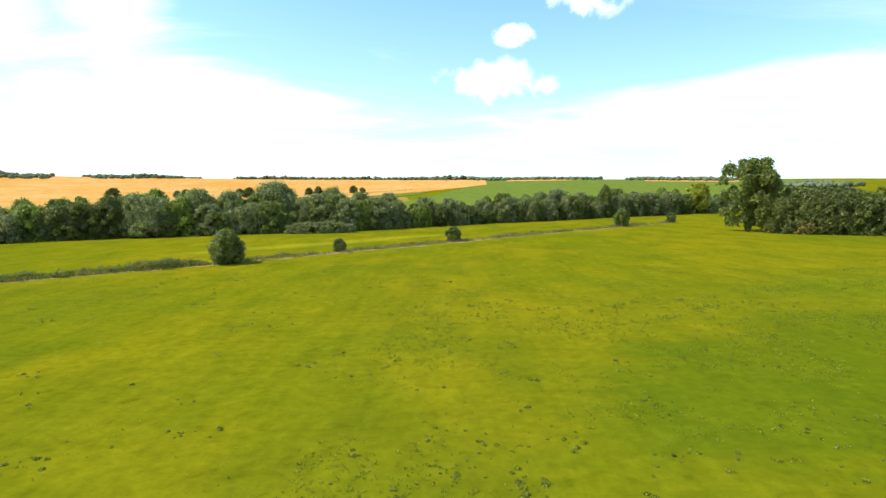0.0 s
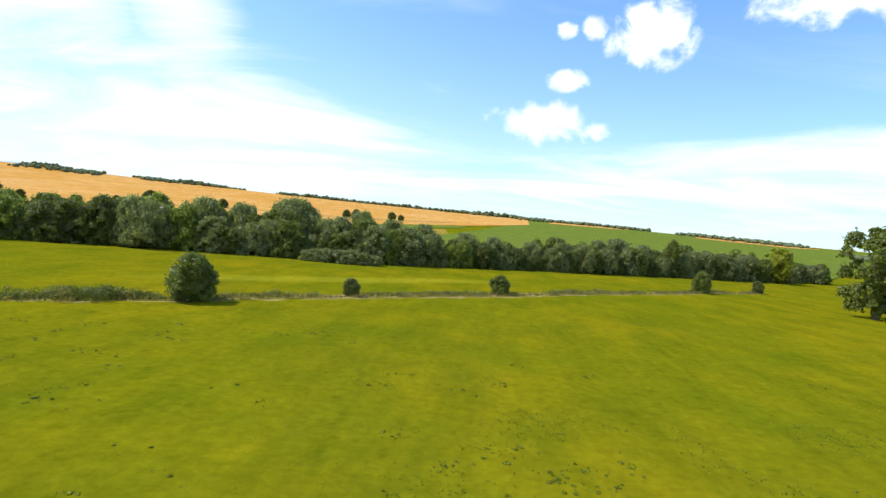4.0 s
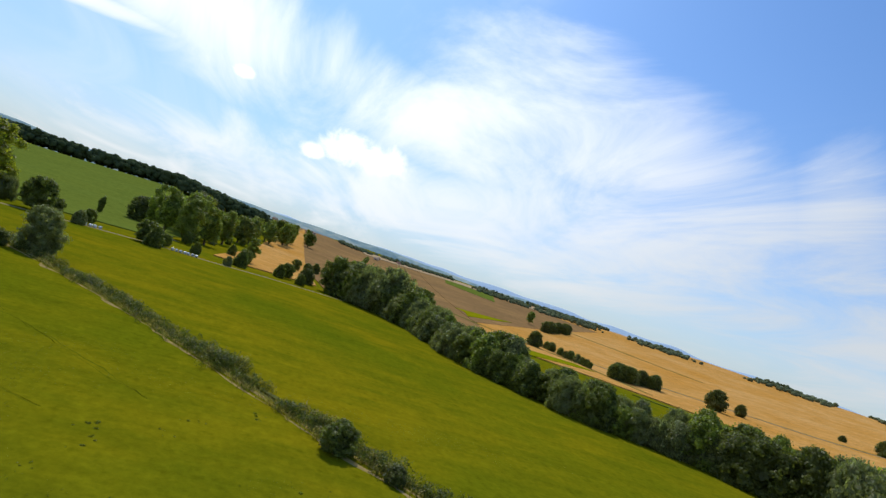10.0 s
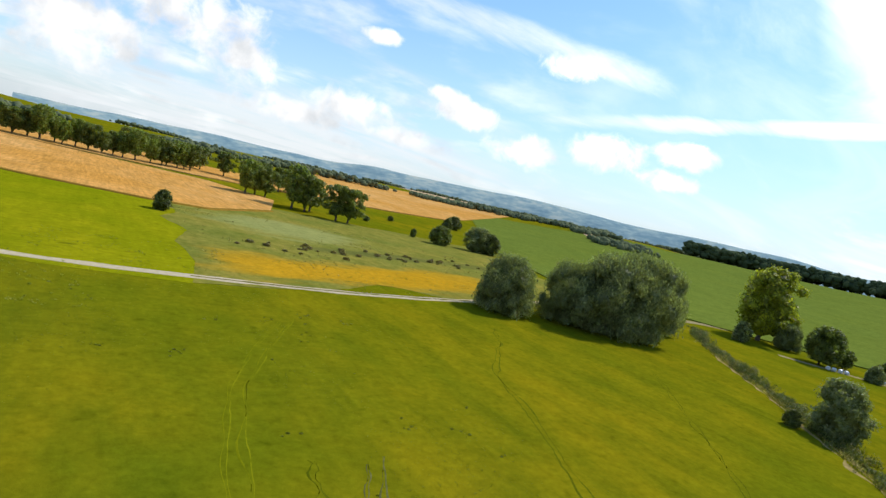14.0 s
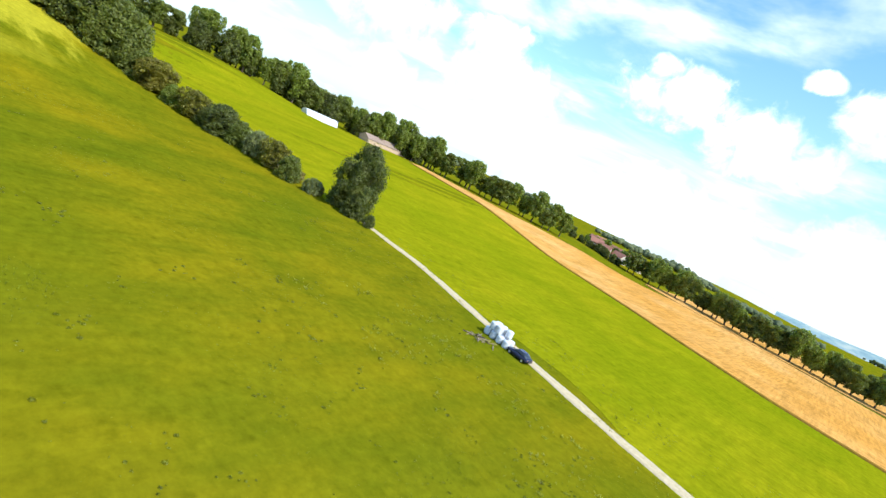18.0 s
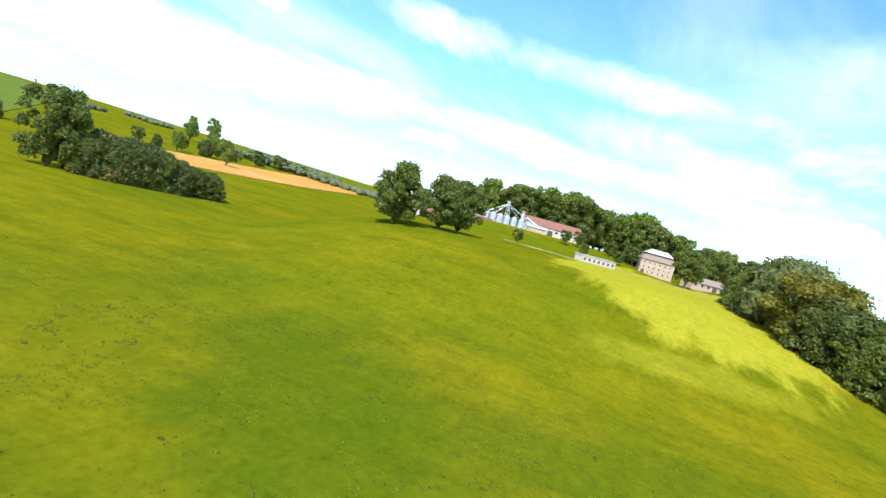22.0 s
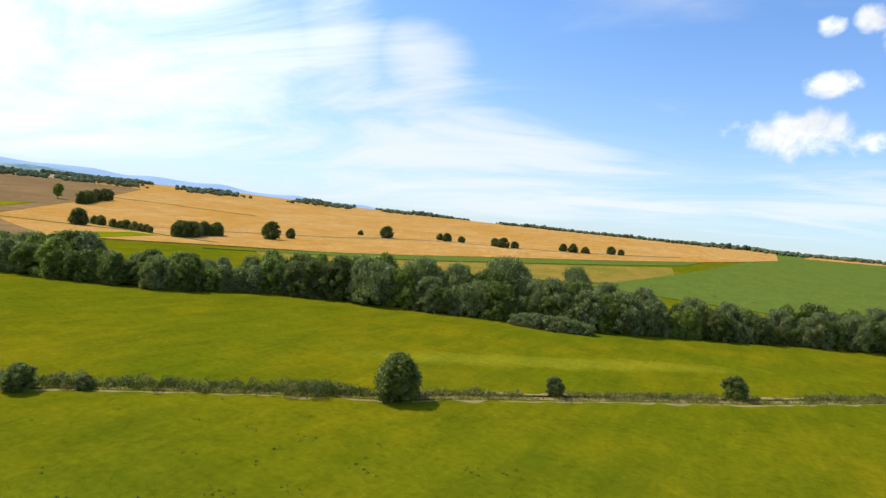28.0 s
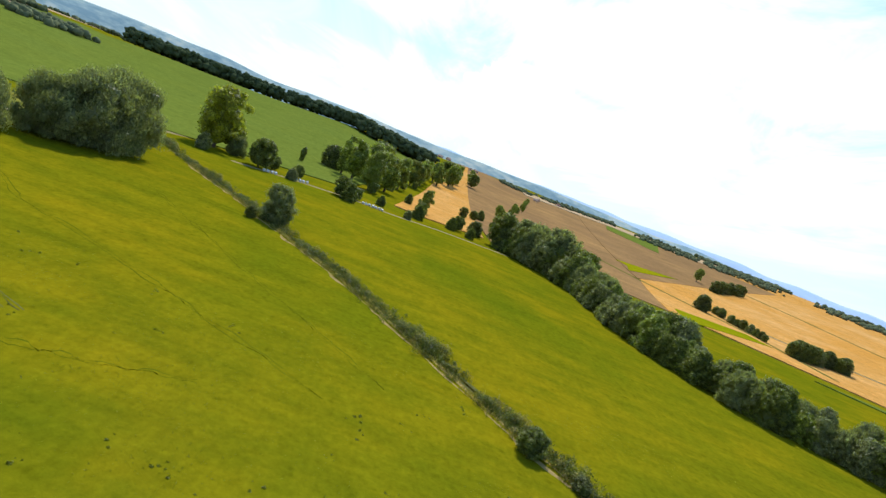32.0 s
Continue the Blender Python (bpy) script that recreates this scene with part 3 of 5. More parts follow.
def lobes(shape, wide, base, high, rnd, airy=False):
    """Lumps that fill a crown between base and high: centre, half width and half height."""
    n = {"round": 60, "tall": 60, "willow": 76, "bush": 54, "shrub": 60}[shape]
    n = n * 6 // 10 if airy else n
    out, half, tall = [], wide / 2, high - base
    uneven = {"round": 0.13, "tall": 0.13, "willow": 0.12, "bush": 0.11, "shrub": 0.16}[shape]
    uneven = 0.26 if airy else uneven
    side = [1 + uneven * rnd.uniform(-1.4, 1.1) for _ in range(7)]
    for k in range(n):
        h = (k + 0.5) / n
        a = k * 2.399 + rnd.uniform(-0.35, 0.35)
        lump = side[int(a / 6.283 * 7) % 7]
        r = half * rnd.uniform(0.17, 0.33)
        reach = max(0.0, half * profile(shape, h) * lump - r * 0.86)
        if k % 4 == 0:
            reach *= rnd.uniform(0.2, 0.7)
        rz = r * (1.25 if shape in ("willow", "tall") else 0.9) * min(1.6, max(0.7, tall / wide))
        z = base + tall * h * lump ** 0.5
        z = min(max(z, base + rz * 0.55), base + tall - rz * 0.8)
        out.append((reach * math.cos(a), reach * math.sin(a), z, r, rz))
    for k in range(6):
        h = (k + 0.7) / 7
        r = half * profile(shape, h) * (0.26 if airy else 0.66)
        out.append((rnd.uniform(-0.06, 0.06) * half, rnd.uniform(-0.06, 0.06) * half, base + tall * h, r, min(tall * 0.24, tall * (1 - h) * 0.8)))
    return out


def leaf_cloud(lumps, n, size, rnd, droop=0.0):
    """Leaf sprays of two triangles on and in the lumps, and a dark knobbly heart."""
    w = np.array([l[3] ** 2 for l in lumps])
    w[-6:] *= 0.25 if len(lumps) < 200 else 1
    pick = rnd.choice(len(lumps), n, p=w / w.sum())
    L = np.array(lumps)[pick]
    d = rnd.randn(n, 3)
    d /= np.linalg.norm(d, axis=1)[:, None]
    d[:, 2] = np.where(d[:, 2] < -0.55, -d[:, 2], d[:, 2])
    rr = 1.0 - 0.5 * rnd.rand(n) ** 1.6 + 0.45 * (rnd.rand(n) < 0.26) * rnd.rand(n) ** 1.5
    c = L[:, :3] + d * np.stack([L[:, 3], L[:, 3], L[:, 4]], 1) * rr[:, None]
    nrm = d + rnd.randn(n, 3) * 0.55
    nrm /= np.linalg.norm(nrm, axis=1)[:, None]
    t = np.cross(nrm, rnd.randn(n, 3))
    t /= np.linalg.norm(t, axis=1)[:, None]
    if droop:
        t = t * (1 - droop) + np.array([0, 0, -1]) * droop
        t /= np.linalg.norm(t, axis=1)[:, None]
    b = np.cross(nrm, t)
    s = (size * (0.6 + 0.8 * rnd.rand(n)))[:, None]
    v = np.stack([c - t * s - b * s * 0.2, c + b * s * 0.62, c + t * s * (1.0 + droop), c - b * s * 0.55], 1).reshape(-1, 3)
    return v, np.arange(n * 4).reshape(n, 4)


HEART = bmesh.new()
bmesh.ops.create_icosphere(HEART, subdivisions=1, radius=1)
HEART_V = np.array([v.co[:] for v in HEART.verts])
HEART_F = [[v.index for v in f.verts] for f in HEART.faces]
HEART.free()


def tube(pts, radii, sides=7):
    """A tapered limb along points."""
    v, f = [], []
    for k, (p, r) in enumerate(zip(pts, radii)):
        for s in range(sides):
            a = 6.283 * s / sides
            v.append((p[0] + r * math.cos(a), p[1] + r * math.sin(a), p[2]))
        if k:
            for s in range(sides):
                o, q = (k - 1) * sides, k * sides
                f.append((o + s, o + (s + 1) % sides, q + (s + 1) % sides, q + s))
    f.append(tuple(range((len(pts) - 1) * sides, len(pts) * sides)))
    return v, f


def make_tree(name, label, cat, group, shape, high, wide, clear, mat, seed, leaves=2600, size=0.34, airy=False):
    """A tree at the origin: trunk with limbs, and a crown of leaf sprays. clear: height of the bare stem."""
    rnd = np.random.RandomState(seed)
    py = random.Random(seed)
    ch = high - clear
    lumps = lobes(shape, wide, clear, high, py, airy)
    root = new(name)
    v, f = [], []
    r0 = 0.02 * high + 0.05
    bend = (py.uniform(-0.3, 0.3), py.uniform(-0.3, 0.3))
    pts = [(bend[0] * k * k * 0.3, bend[1] * k * k * 0.3, -0.3 + k * (clear + ch * 0.55) / 4) for k in range(5)]
    v, f = tube(pts, [r0 * 1.5, r0, r0 * 0.8, r0 * 0.55, r0 * 0.25])
    for l in lumps[2::7]:
        z0 = clear * 0.75 + py.random() * ch * 0.25
        k = min(3, int((z0 + 0.3) / ((clear + ch * 0.55) / 4)))
        a = pts[k]
        mid = ((a[0] + l[0]) / 2, (a[1] + l[1]) / 2, (z0 + l[2]) / 2 + 0.2)
        tv, tf = tube([(a[0], a[1], z0), mid, (l[0], l[1], l[2])], [r0 * 0.45, r0 * 0.3, r0 * 0.1], 5)
        f += [tuple(q + len(v) for q in g) for g in tf]
        v += tv
    trunk = new("trunk", mesh_from("trunk", v, f, BARK, True))
    trunk.parent = root
    lv, lf = leaf_cloud(lumps, leaves, size, rnd, 0.55 if shape == "willow" else 0.0)
    hv, hf = [], []
    for l in lumps:
        jag = 1 + 0.22 * rnd.randn(len(HEART_V), 1)
        q = HEART_V * jag * np.array([l[3], l[3], l[4]]) * ((0.32 if airy else 0.6) if l not in lumps[-6:] else 0.82) + np.array(l[:3])
        hf += [tuple(i + len(lv) + len(hv) * len(HEART_V) for i in g) for g in HEART_F]
        hv.append(q)
    cv = np.concatenate([lv] + hv)
    crown = new("crown", mesh_from("crown", cv, [tuple(q) for q in lf] + hf, mat))
    crown.parent = root
    tagged(root, label, cat, group)
    return root


STOCK = {}


def plant(kind, x, y, size=1.0, turn=None, sink=0.0, label=None, squash=1.0):
    """Sets a copy of a stock tree on the ground; the first one is the stock tree itself."""
    z = float(height(x, y)) - sink
    py = random.Random(int(x * 13 + y * 7))
    turn = py.random() * 360 if turn is None else turn
    m = pose(x, y, z, 0, 0, turn) @ Matrix.Diagonal((size * squash, size * squash, size, 1))
    ob, used = STOCK[kind]
    if not used:
        ob.matrix_basis = m
        STOCK[kind] = (ob, True)
    else:
        keep = ob.matrix_basis.copy()
        new_ob = copy_thing(ob, Matrix.Identity(4))
        new_ob.matrix_basis = m
        ob.matrix_basis = keep
        ob = new_ob
    if label:
        ob["label"] = label
    return ob


def stock(kind, *args, **kw):
    STOCK[kind] = (make_tree(*args, **kw), False)


HL = "leafy tree in the dense hedgerow along the stream"
for k in range(7):
    stock(f"hedge{k}", "hedge_tree", HL, "tree", "trees of the long hedgerow", ("round", "shrub", "shrub", "shrub", "willow", "round", "shrub")[k], 12, (11, 13, 12, 12, 12, 12, 12)[k], (1.2, 0, 0, 0, 0.6, 0.8, 0)[k],
          (LEAF, LEAF_DARK, LEAF, LEAF_WILLOW, LEAF_WILLOW, LEAF_OLIVE, LEAF_LIME)[k], 10 + k, 9500, 0.29)
for k in range(3):
    stock(f"bush{k}", "bush", "rounded dark green bush in the pasture", "bush", "bushes in the pasture", "bush", 5, 5, 0.0, (LEAF, LEAF_DARK, LEAF)[k], 30 + k, 7500, 0.135)
stock("willow", "willow_tree", "broad grey-green willow with drooping foliage", "tree", "willows by the track", "willow", 16, 17, 0.4, LEAF_WILLOW, 41, 34000, 0.23)
stock("oak", "oak_tree", "broad old tree with a full round crown", "tree", "broad trees in the meadow", "round", 15, 16, 2.2, LEAF, 45, 16000, 0.30, True)
stock("dome", "field_tree", "dense rounded tree with foliage down to the grass", "tree", "bushes in the pasture", "bush", 10, 10, 0.0, LEAF_WILLOW, 46, 11000, 0.22)
stock("poplar", "tall_tree", "tall leafy tree with a slender upright crown", "tree", "tall field trees", "tall", 20, 11, 1.6, LEAF, 47, 12000, 0.34, True)
stock("light", "tall_tree", "tall tree with light yellow-green foliage", "tree", "tall field trees", "round", 20, 16, 2.4, LEAF_LIGHT, 48, 13000, 0.34)
stock("ash", "tall_tree", "tall spreading tree with a full leafy crown", "tree", "tall field trees", "round", 22, 16, 3.6, LEAF_LIME, 49, 13000, 0.38, True)
stock("ash2", "tall_tree", "tall leafy tree with an open uneven crown", "tree", "tall field trees", "tall", 22, 14, 3.0, LEAF_LIME, 60, 13000, 0.38, True)
stock("row", "row_tree", "tree in a long row across the fields", "tree", "far trees in rows", "round", 16, 13, 3.2, LEAF, 52, 5500, 0.46, True)
stock("row2", "row_tree", "tree in a long row across the fields", "tree", "far trees in rows", "tall", 18, 12, 3.4, LEAF_LIME, 53, 5500, 0.46, True)
stock("row3", "row_tree", "dense dark tree in a far belt", "tree", "far trees in rows", "shrub", 15, 14, 0.5, LEAF_DARK, 54, 5500, 0.46)
stock("shrub", "shrub", "low spreading shrub at a field edge", "shrub", "shrubs at the field edges", "shrub", 3, 5, 0.0, SCRUB, 55, 2600, 0.18)
stock("reed", "shrub", "low pale grey-green shrub", "shrub", "shrubs at the field edges", "shrub", 3.4, 6, 0.0, LEAF_WILLOW, 56, 4000, 0.18)
stock("thorn", "field_tree", "large dark bushy tree where the track meets the hedge", "tree", "tall field trees", "bush", 20, 15, 0.3, LEAF_DARK, 62, 26000, 0.24)
rnd = random.Random(3)

# the long hedgerow
HEDGE = [(-345, 100), (-308, 128), (-267, 135), (-226, 137), (-200, 143), (-184, 153), (-165, 165), (-153, 186), (-140, 197), (-111, 207), (-90, 213), (-68, 225), (-47, 229), (-27, 244), (0, 262), (31, 288), (79, 321), (145, 363), (205, 405)]
c, nrm, s = ribbon(HEDGE, 136)
for k in range(136):
    west = max(0.0, (-240 - c[k][0]) / 100)
    swell = (1 + 0.24 * math.sin(s[k] * 0.043) * math.sin(s[k] * 0.017 + 1)) * (1 + 0.30 * min(1, west))
    off = rnd.uniform(3.5, 6.5)
    plant(f"hedge{rnd.choice((0, 1, 1, 2, 3, 3, 4, 4, 6))}", c[k][0] + nrm[k][0] * off, c[k][1] + nrm[k][1] * off, rnd.uniform(0.62, 1.16) * swell, sink=0.4, squash=rnd.uniform(0.85, 1.2))
    if k % 3:
        off = rnd.uniform(9, 15)
        plant(f"hedge{rnd.choice((0, 3, 4, 4, 6))}", c[k][0] + nrm[k][0] * off, c[k][1] + nrm[k][1] * off, rnd.uniform(0.95, 1.42) * swell, sink=0.4, squash=rnd.uniform(0.75, 1.05))
plant("willow", -80, 240, 1.27, label="tall feathery willow rising above the hedgerow", squash=1.02)
plant("willow", -64, 280, 1.15, label="tall rounded willow rising above the hedgerow", squash=0.75)
plant("willow", -112, 224, 0.95)
plant("poplar", 88, 335, 0.95)
plant("light", 160, 372, 1.0)
for x, y, h in ((-68, 219, 1.0), (-64.5, 219.5, 1.25), (-61, 220, 1.35), (-57, 220.6, 1.3), (-53, 221.5, 1.4), (-49, 222.5, 1.2), (-45, 223.5, 1.0)):
    plant("reed", x, y, h, label="low pale grey-green shrub before the hedgerow")
# bushes by the ditch
for kind, x, y, h, q in (("bush0", -53, 122.6, 7.9, 1.16), ("bush1", -32.5, 146.2, 3.7, 1.2), ("bush2", -2.2, 175.2, 4.9, 1.2), ("bush0", 71, 244, 8.0, 1.0), ("bush1", 103, 271, 5.2, 1.1),
                         ("bush2", -94.3, 85.6, 4.0, 1.3), ("bush1", -89, 92, 2.2, 1.6)):
    plant(kind, x, y, h / 5.0, sink=0.25, squash=q)
plant("dome", -175, 20, 1.08, sink=0.4, label="round leafy willow standing beside the ditch", squash=1.0)
plant("bush1", -169, 15, 0.7, sink=0.3)
# copse
stock("elm", "copse_tree", "tall broad tree with a dense twin crown", "tree", "trees of the copse", "round", 23, 16, 1.6, LEAF, 61, 17000, 0.38, True)
plant("elm", 106, 206, 1.14, 20, label="tall tree with a dense crown at the end of the copse")
plant("elm", 111.5, 206, 1.02, 140, label="tall spreading tree at the end of the copse", squash=0.9)
for k in range(30):
    u = k / 29
    plant(f"hedge{(2, 1, 1)[k % 3]}", 113 + 40 * u + rnd.uniform(-2, 2), 198 - 20 * u + rnd.uniform(-2, 8), (0.86 + 0.40 * math.sin(math.pi * min(1, u + 0.2))) * rnd.uniform(0.92, 1.1), sink=0.3, label="dense dark tree in the copse")
plant("shrub", 110, 198, 1.3)
plant("shrub", 117, 190, 1.5)
# meadow trees at the farm
for x, y, h in ((132.5, 91.5, 1.30), (145.5, 81.5, 1.18), (157, 79, 1.2)):
    plant("oak", x, y, h, squash=0.96, sink=0.8)
# big tree by the track and the hedge up to the farm
plant("thorn", 46, -66.5, 0.86, sink=0.4, squash=0.95)
plant("hedge1", 42, -64, 0.5, sink=0.3, label="dense growth at the foot of the large tree")
plant("hedge2", 50, -65.5, 0.5, sink=0.3, label="dense growth at the foot of the large tree")
plant("bush1", 36.3, -64.3, 0.62, label="small bush at the end of the hedge")
for x, y, h in ((54, -60, .34), (62, -58.5, .55), (70, -58, .68), (78, -57.5, .66), (86, -56.5, .5), (93, -55, .8), (99, -54, .55), (106, -52, .6), (113, -49, .55), (121, -47, .72), (128, -44, .75), (134, -41, 1.3),
                (140, -38, 1.4), (147, -34, 1.45), (153, -30, 1.5), (160, -27, 1.6), (168, -25, 1.65), (177, -23, 1.6), (187, -21, 1.5), (197, -20, 1.35), (207, -18.5, 1.1), (216, -17.5, .8)):
    plant(f"hedge{(4, 5, 2, 1, 5, 6)[int(x) % 6]}", x, y, h * rnd.uniform(0.85, 1.15), sink=0.3, label="bushy tree in the hedge that climbs to the farm", squash=rnd.uniform(1.05, 1.35))
    plant("shrub", x + rnd.uniform(1, 5), y + rnd.uniform(-4, -1), rnd.uniform(0.6, 1.3), sink=0.2)
# willows by the track
for x, y, h, q in ((-149, -46, 0.90, 1.05), (-169, -43, 1.0, 1.05), (-175, -37, 1.28, 1.05), (-184, -36, 1.40, 1.05), (-194, -40, 1.2, 1.0), (-211, -44, 1.2, 0.65)):
    plant("willow", x, y, h, squash=q, sink=0.3)
plant("light", -283, -48, 1.45)
plant("hedge3", -262, -44, 0.6)
plant("willow", -284, -38, 0.6)
for x, y, h in ((-276, -23, 1.15), (-288, -20, .6), (-279, -8, .5), (-296, -10, .55), (-292, 14, .85), (-286, 19, .75), (-304, 20, .5), (-322, 31, .5), (-311, 48, .42), (-330, 52, .72), (-346, 72, .65), (-356, 76, .75), (-338, 84, .55),
                (-365, 88, .8)):
    plant(f"hedge{int(-x) % 4}", x, y, h, sink=0.3, label="bushy tree at the edge of the pasture")
plant("hedge1", -440, -26, 1.45, label="dark dense tree beside the crop field")
plant("poplar", -392, -36, 0.5)
for k, (x, y, h) in enumerate(((-384, 8, 1.35), (-420, -2, 1.1), (-470, 6, 1.4), (-540, 8, 1.3), (-566, 20, 1.25), (-640, 22, 1.35), (-700, 34, 1.3), (-762, 44, 1.35), (-830, 62, 1.3), (-895, 72, 1.35), (-960, 88, 1.3), (-1010, 100, 1.2), (-440, 10, 1.3), (-505, 14, 1.35), (-600, 12, 1.3), (-668, 36, 1.3), (-730, 36, 1.3), (-795, 58, 1.3), (-862, 64, 1.3), (-402, 2, 1.2), (-446, -6, 1.2), (-420, 16, 1.1), (-488, -2, 1.25))):
    plant(("ash", "ash2", "oak", "ash")[k % 4], x, y + rnd.uniform(-12, 12), h * rnd.uniform(0.8, 1.15) * (1.4 if k % 4 == 2 else 1), squash=rnd.uniform(1.0, 1.25))
plant("ash", -382, 52, 0.72, squash=1.0)
for x, y, h in ((-392, 16, 0.55), (-430, 8, 0.5), (-480, 12, 0.55), (-368, 18, 0.6), (-410, 14, 0.6), (-455, 20, 0.55), (-398, 40, 0.6), (-520, 24, 0.6), (-580, 30, 0.6), (-352, 52, 0.72), (-476, 82, 0.75), (-500, 92, 0.7), (-530, 100, 0.8)):
    plant(f"hedge{int(-x) % 4}", x, y, h, label="bushy undergrowth below the tall trees")
for k in range(12):
    plant("row2", -620 - 42 * k, 118 + 9 * k + rnd.uniform(-8, 8), rnd.uniform(0.5, 0.9))
plant("oak", -352, 103, 1.55, sink=1.5, squash=0.95, label="tall rounded tree at the end of the hedgerow")
# beyond the hedge
for x, y, h, q in ((-418, 448, 3.7, 1.1), (-424, 482, 2.3, 1.0), (-412, 645, 3.3, 1.2), (-361, 721, 2.4, 1.3), (-376, 728, 2.0, 1.3), (-345, 735, 1.8, 1.4), (-280, 729, 2.8, 1.3), (-294, 735, 2.4, 1.3), (-268, 742, 2, 1.4),
                   (-204, 800, 2.6, 1.3), (-220, 806, 2.2, 1.4), (-190, 812, 2, 1.5), (-163, 855, 2.4, 1.3), (-150, 860, 1.8, 1.4), (-450, 640, 1.4, 1.2)):
    plant("bush1", x, y, h, squash=q, label="lone dark tree in the wheat")
for k in range(16):
    u = k / 15
    plant(f"hedge{k % 4}", -427 - 28 * u + rnd.uniform(-5, 5), 348 + 70 * u + rnd.uniform(-4, 4), rnd.uniform(0.85, 1.3), label="tree in the thicket between the wheat fields")
for k in range(12):
    u = k / 11
    plant(f"hedge{k % 4}", -462 - 84 * u + rnd.uniform(-3, 3), 352 - 10 * u + rnd.uniform(-3, 3), rnd.uniform(0.5, 0.8), label="low tree in the line between the wheat fields")
plant("hedge1", -525, 322, 1.3, label="dark tree at the end of the thicket")
for k in range(9):
    plant("row3", -790 - 12 * k, 462 + 12 * k + rnd.uniform(-4, 4), rnd.uniform(1.0, 1.25), label="tree in a dark clump on the stubble")
plant("row2", -857, 470, 1.2)
# rows across the south
ROW = [(345, -335), (290, -325), (240, -316), (180, -325), (137, -335), (95, -408), (40, -425), (-5, -396), (-50, -390), (-95, -384), (-125, -402)]
c, nrm, s = ribbon(ROW, 74)
for k in range(74):
    if 100 < c[k][0] < 133:
        continue
    plant(rnd.choice(("row", "row2")), c[k][0] + rnd.uniform(-3, 3), c[k][1] - rnd.uniform(0, 12), rnd.uniform(0.85, 1.3))
for x, y, h in ((-143, -308, 1.2), (-150, -312, 1.25), (-158, -316, 1.1), (-163, -272, 1.45), (-170, -268, 1.4), (-176, -276, 1.3), (-182, -246, 1.3), (-188, -242, 1.25), (-186, -385, 1.2), (-198, -394, 1.25), (-176, -398, 1.2), (-166, -409, 1.2), (-150, -420, 1.25), (-134, -436, 1.2),
                (-118, -446, 1.2), (-100, -456, 1.2), (-84, -462, 1.25)):
    plant("row2" if int(x) % 2 else "row", x, y, h)
for kind, x, y, h, q in (("bush1", -79, -142, 1.35, 1.1), ("bush0", -236, -214, 2.3, 1.3), ("dome", -262, -212, 1.5, 1.2), ("bush1", -268, -206, 2.6, 1.1), ("bush1", -340, -356, 2.4, 1.4), ("bush2", -230, -236, 1.1, 0.8), ("bush1", -330, -350, 2.0, 1.2),
                         ("bush1", -196, -286, 0.9, 1.7), ("bush2", -222, -290, 0.7, 1.6), ("bush1", -262, -330, 0.8, 1.6)):
    plant(kind, x, y, h, squash=q, label="bush on the rough meadow")
for k in range(50):
    u = rnd.random()
    plant("shrub", -98 - 105 * u + rnd.uniform(-8, 8), -95 - 40 * u + rnd.gauss(0, 5), rnd.uniform(0.12, 0.30), squash=1.8, label="low olive scrub in the rough meadow")
# woods behind the farm and to its south
for k in range(74):
    u = k / 73
    x, y = 346 + 40 * rnd.random() - 50 * max(0, u - 0.55), 190 - 235 * u + rnd.uniform(-5, 5)
    plant(rnd.choice(("row", "row2", "row3")), x, y, rnd.uniform(1.2, 1.5) * (1.0 + 0.28 * (0.2 < u < 0.78)))
for x, y, h in ((290, 36, .5), (270, 30, .42), (300, 26, .62), (262, -2, 1.1), (300, -8, 1.0), (312, -20, 1.1), (222, 72, .38), (270, 58, .45), (278, 52, .5), (256, 46, .36)):
    plant("row", x, y, h, label="tree among the farm buildings")
for k in range(52):
    u = k / 51
    plant(rnd.choice(("row", "row2", "row3")), 250 + 130 * u + rnd.uniform(-5, 9), -318 + 222 * u + rnd.uniform(-6, 6), rnd.uniform(1.05, 1.55) * (0.75 if u > 0.8 else 1))
for k in range(16):
    plant(("row", "row3", "row2")[k % 3], 340 + 24 * k, 446 + 6 * k + rnd.uniform(-9, 9), rnd.uniform(0.5, 1.2))
for x, y, h in ((398, 400, 1.1), (640, 700, 1.7), (715, 728, 2.0), (450, 470, 1.2), (520, 520, 1.0)):
    plant("ash", x, y, h)
for k in range(26):
    plant(("row", "row3", "row2")[k % 3], 128 + rnd.gauss(0, 22), -432 + rnd.uniform(-40, 16), rnd.uniform(0.3, 0.6), label="garden tree among the village houses")
for k in range(16):
    plant("row3", 103 + 3.2 * k + rnd.uniform(-2, 2), -407 + rnd.uniform(-6, 4), rnd.uniform(0.28, 0.5), label="low garden tree before the village houses")


# ---- distance ----
WOOD = bmesh.new()
bmesh.ops.create_icosphere(WOOD, subdivisions=2, radius=1)
WOOD_V = np.array([v.co[:] for v in WOOD.verts])
WOOD_F = [[v.index for v in f.verts] for f in WOOD.faces]
WOOD.free()


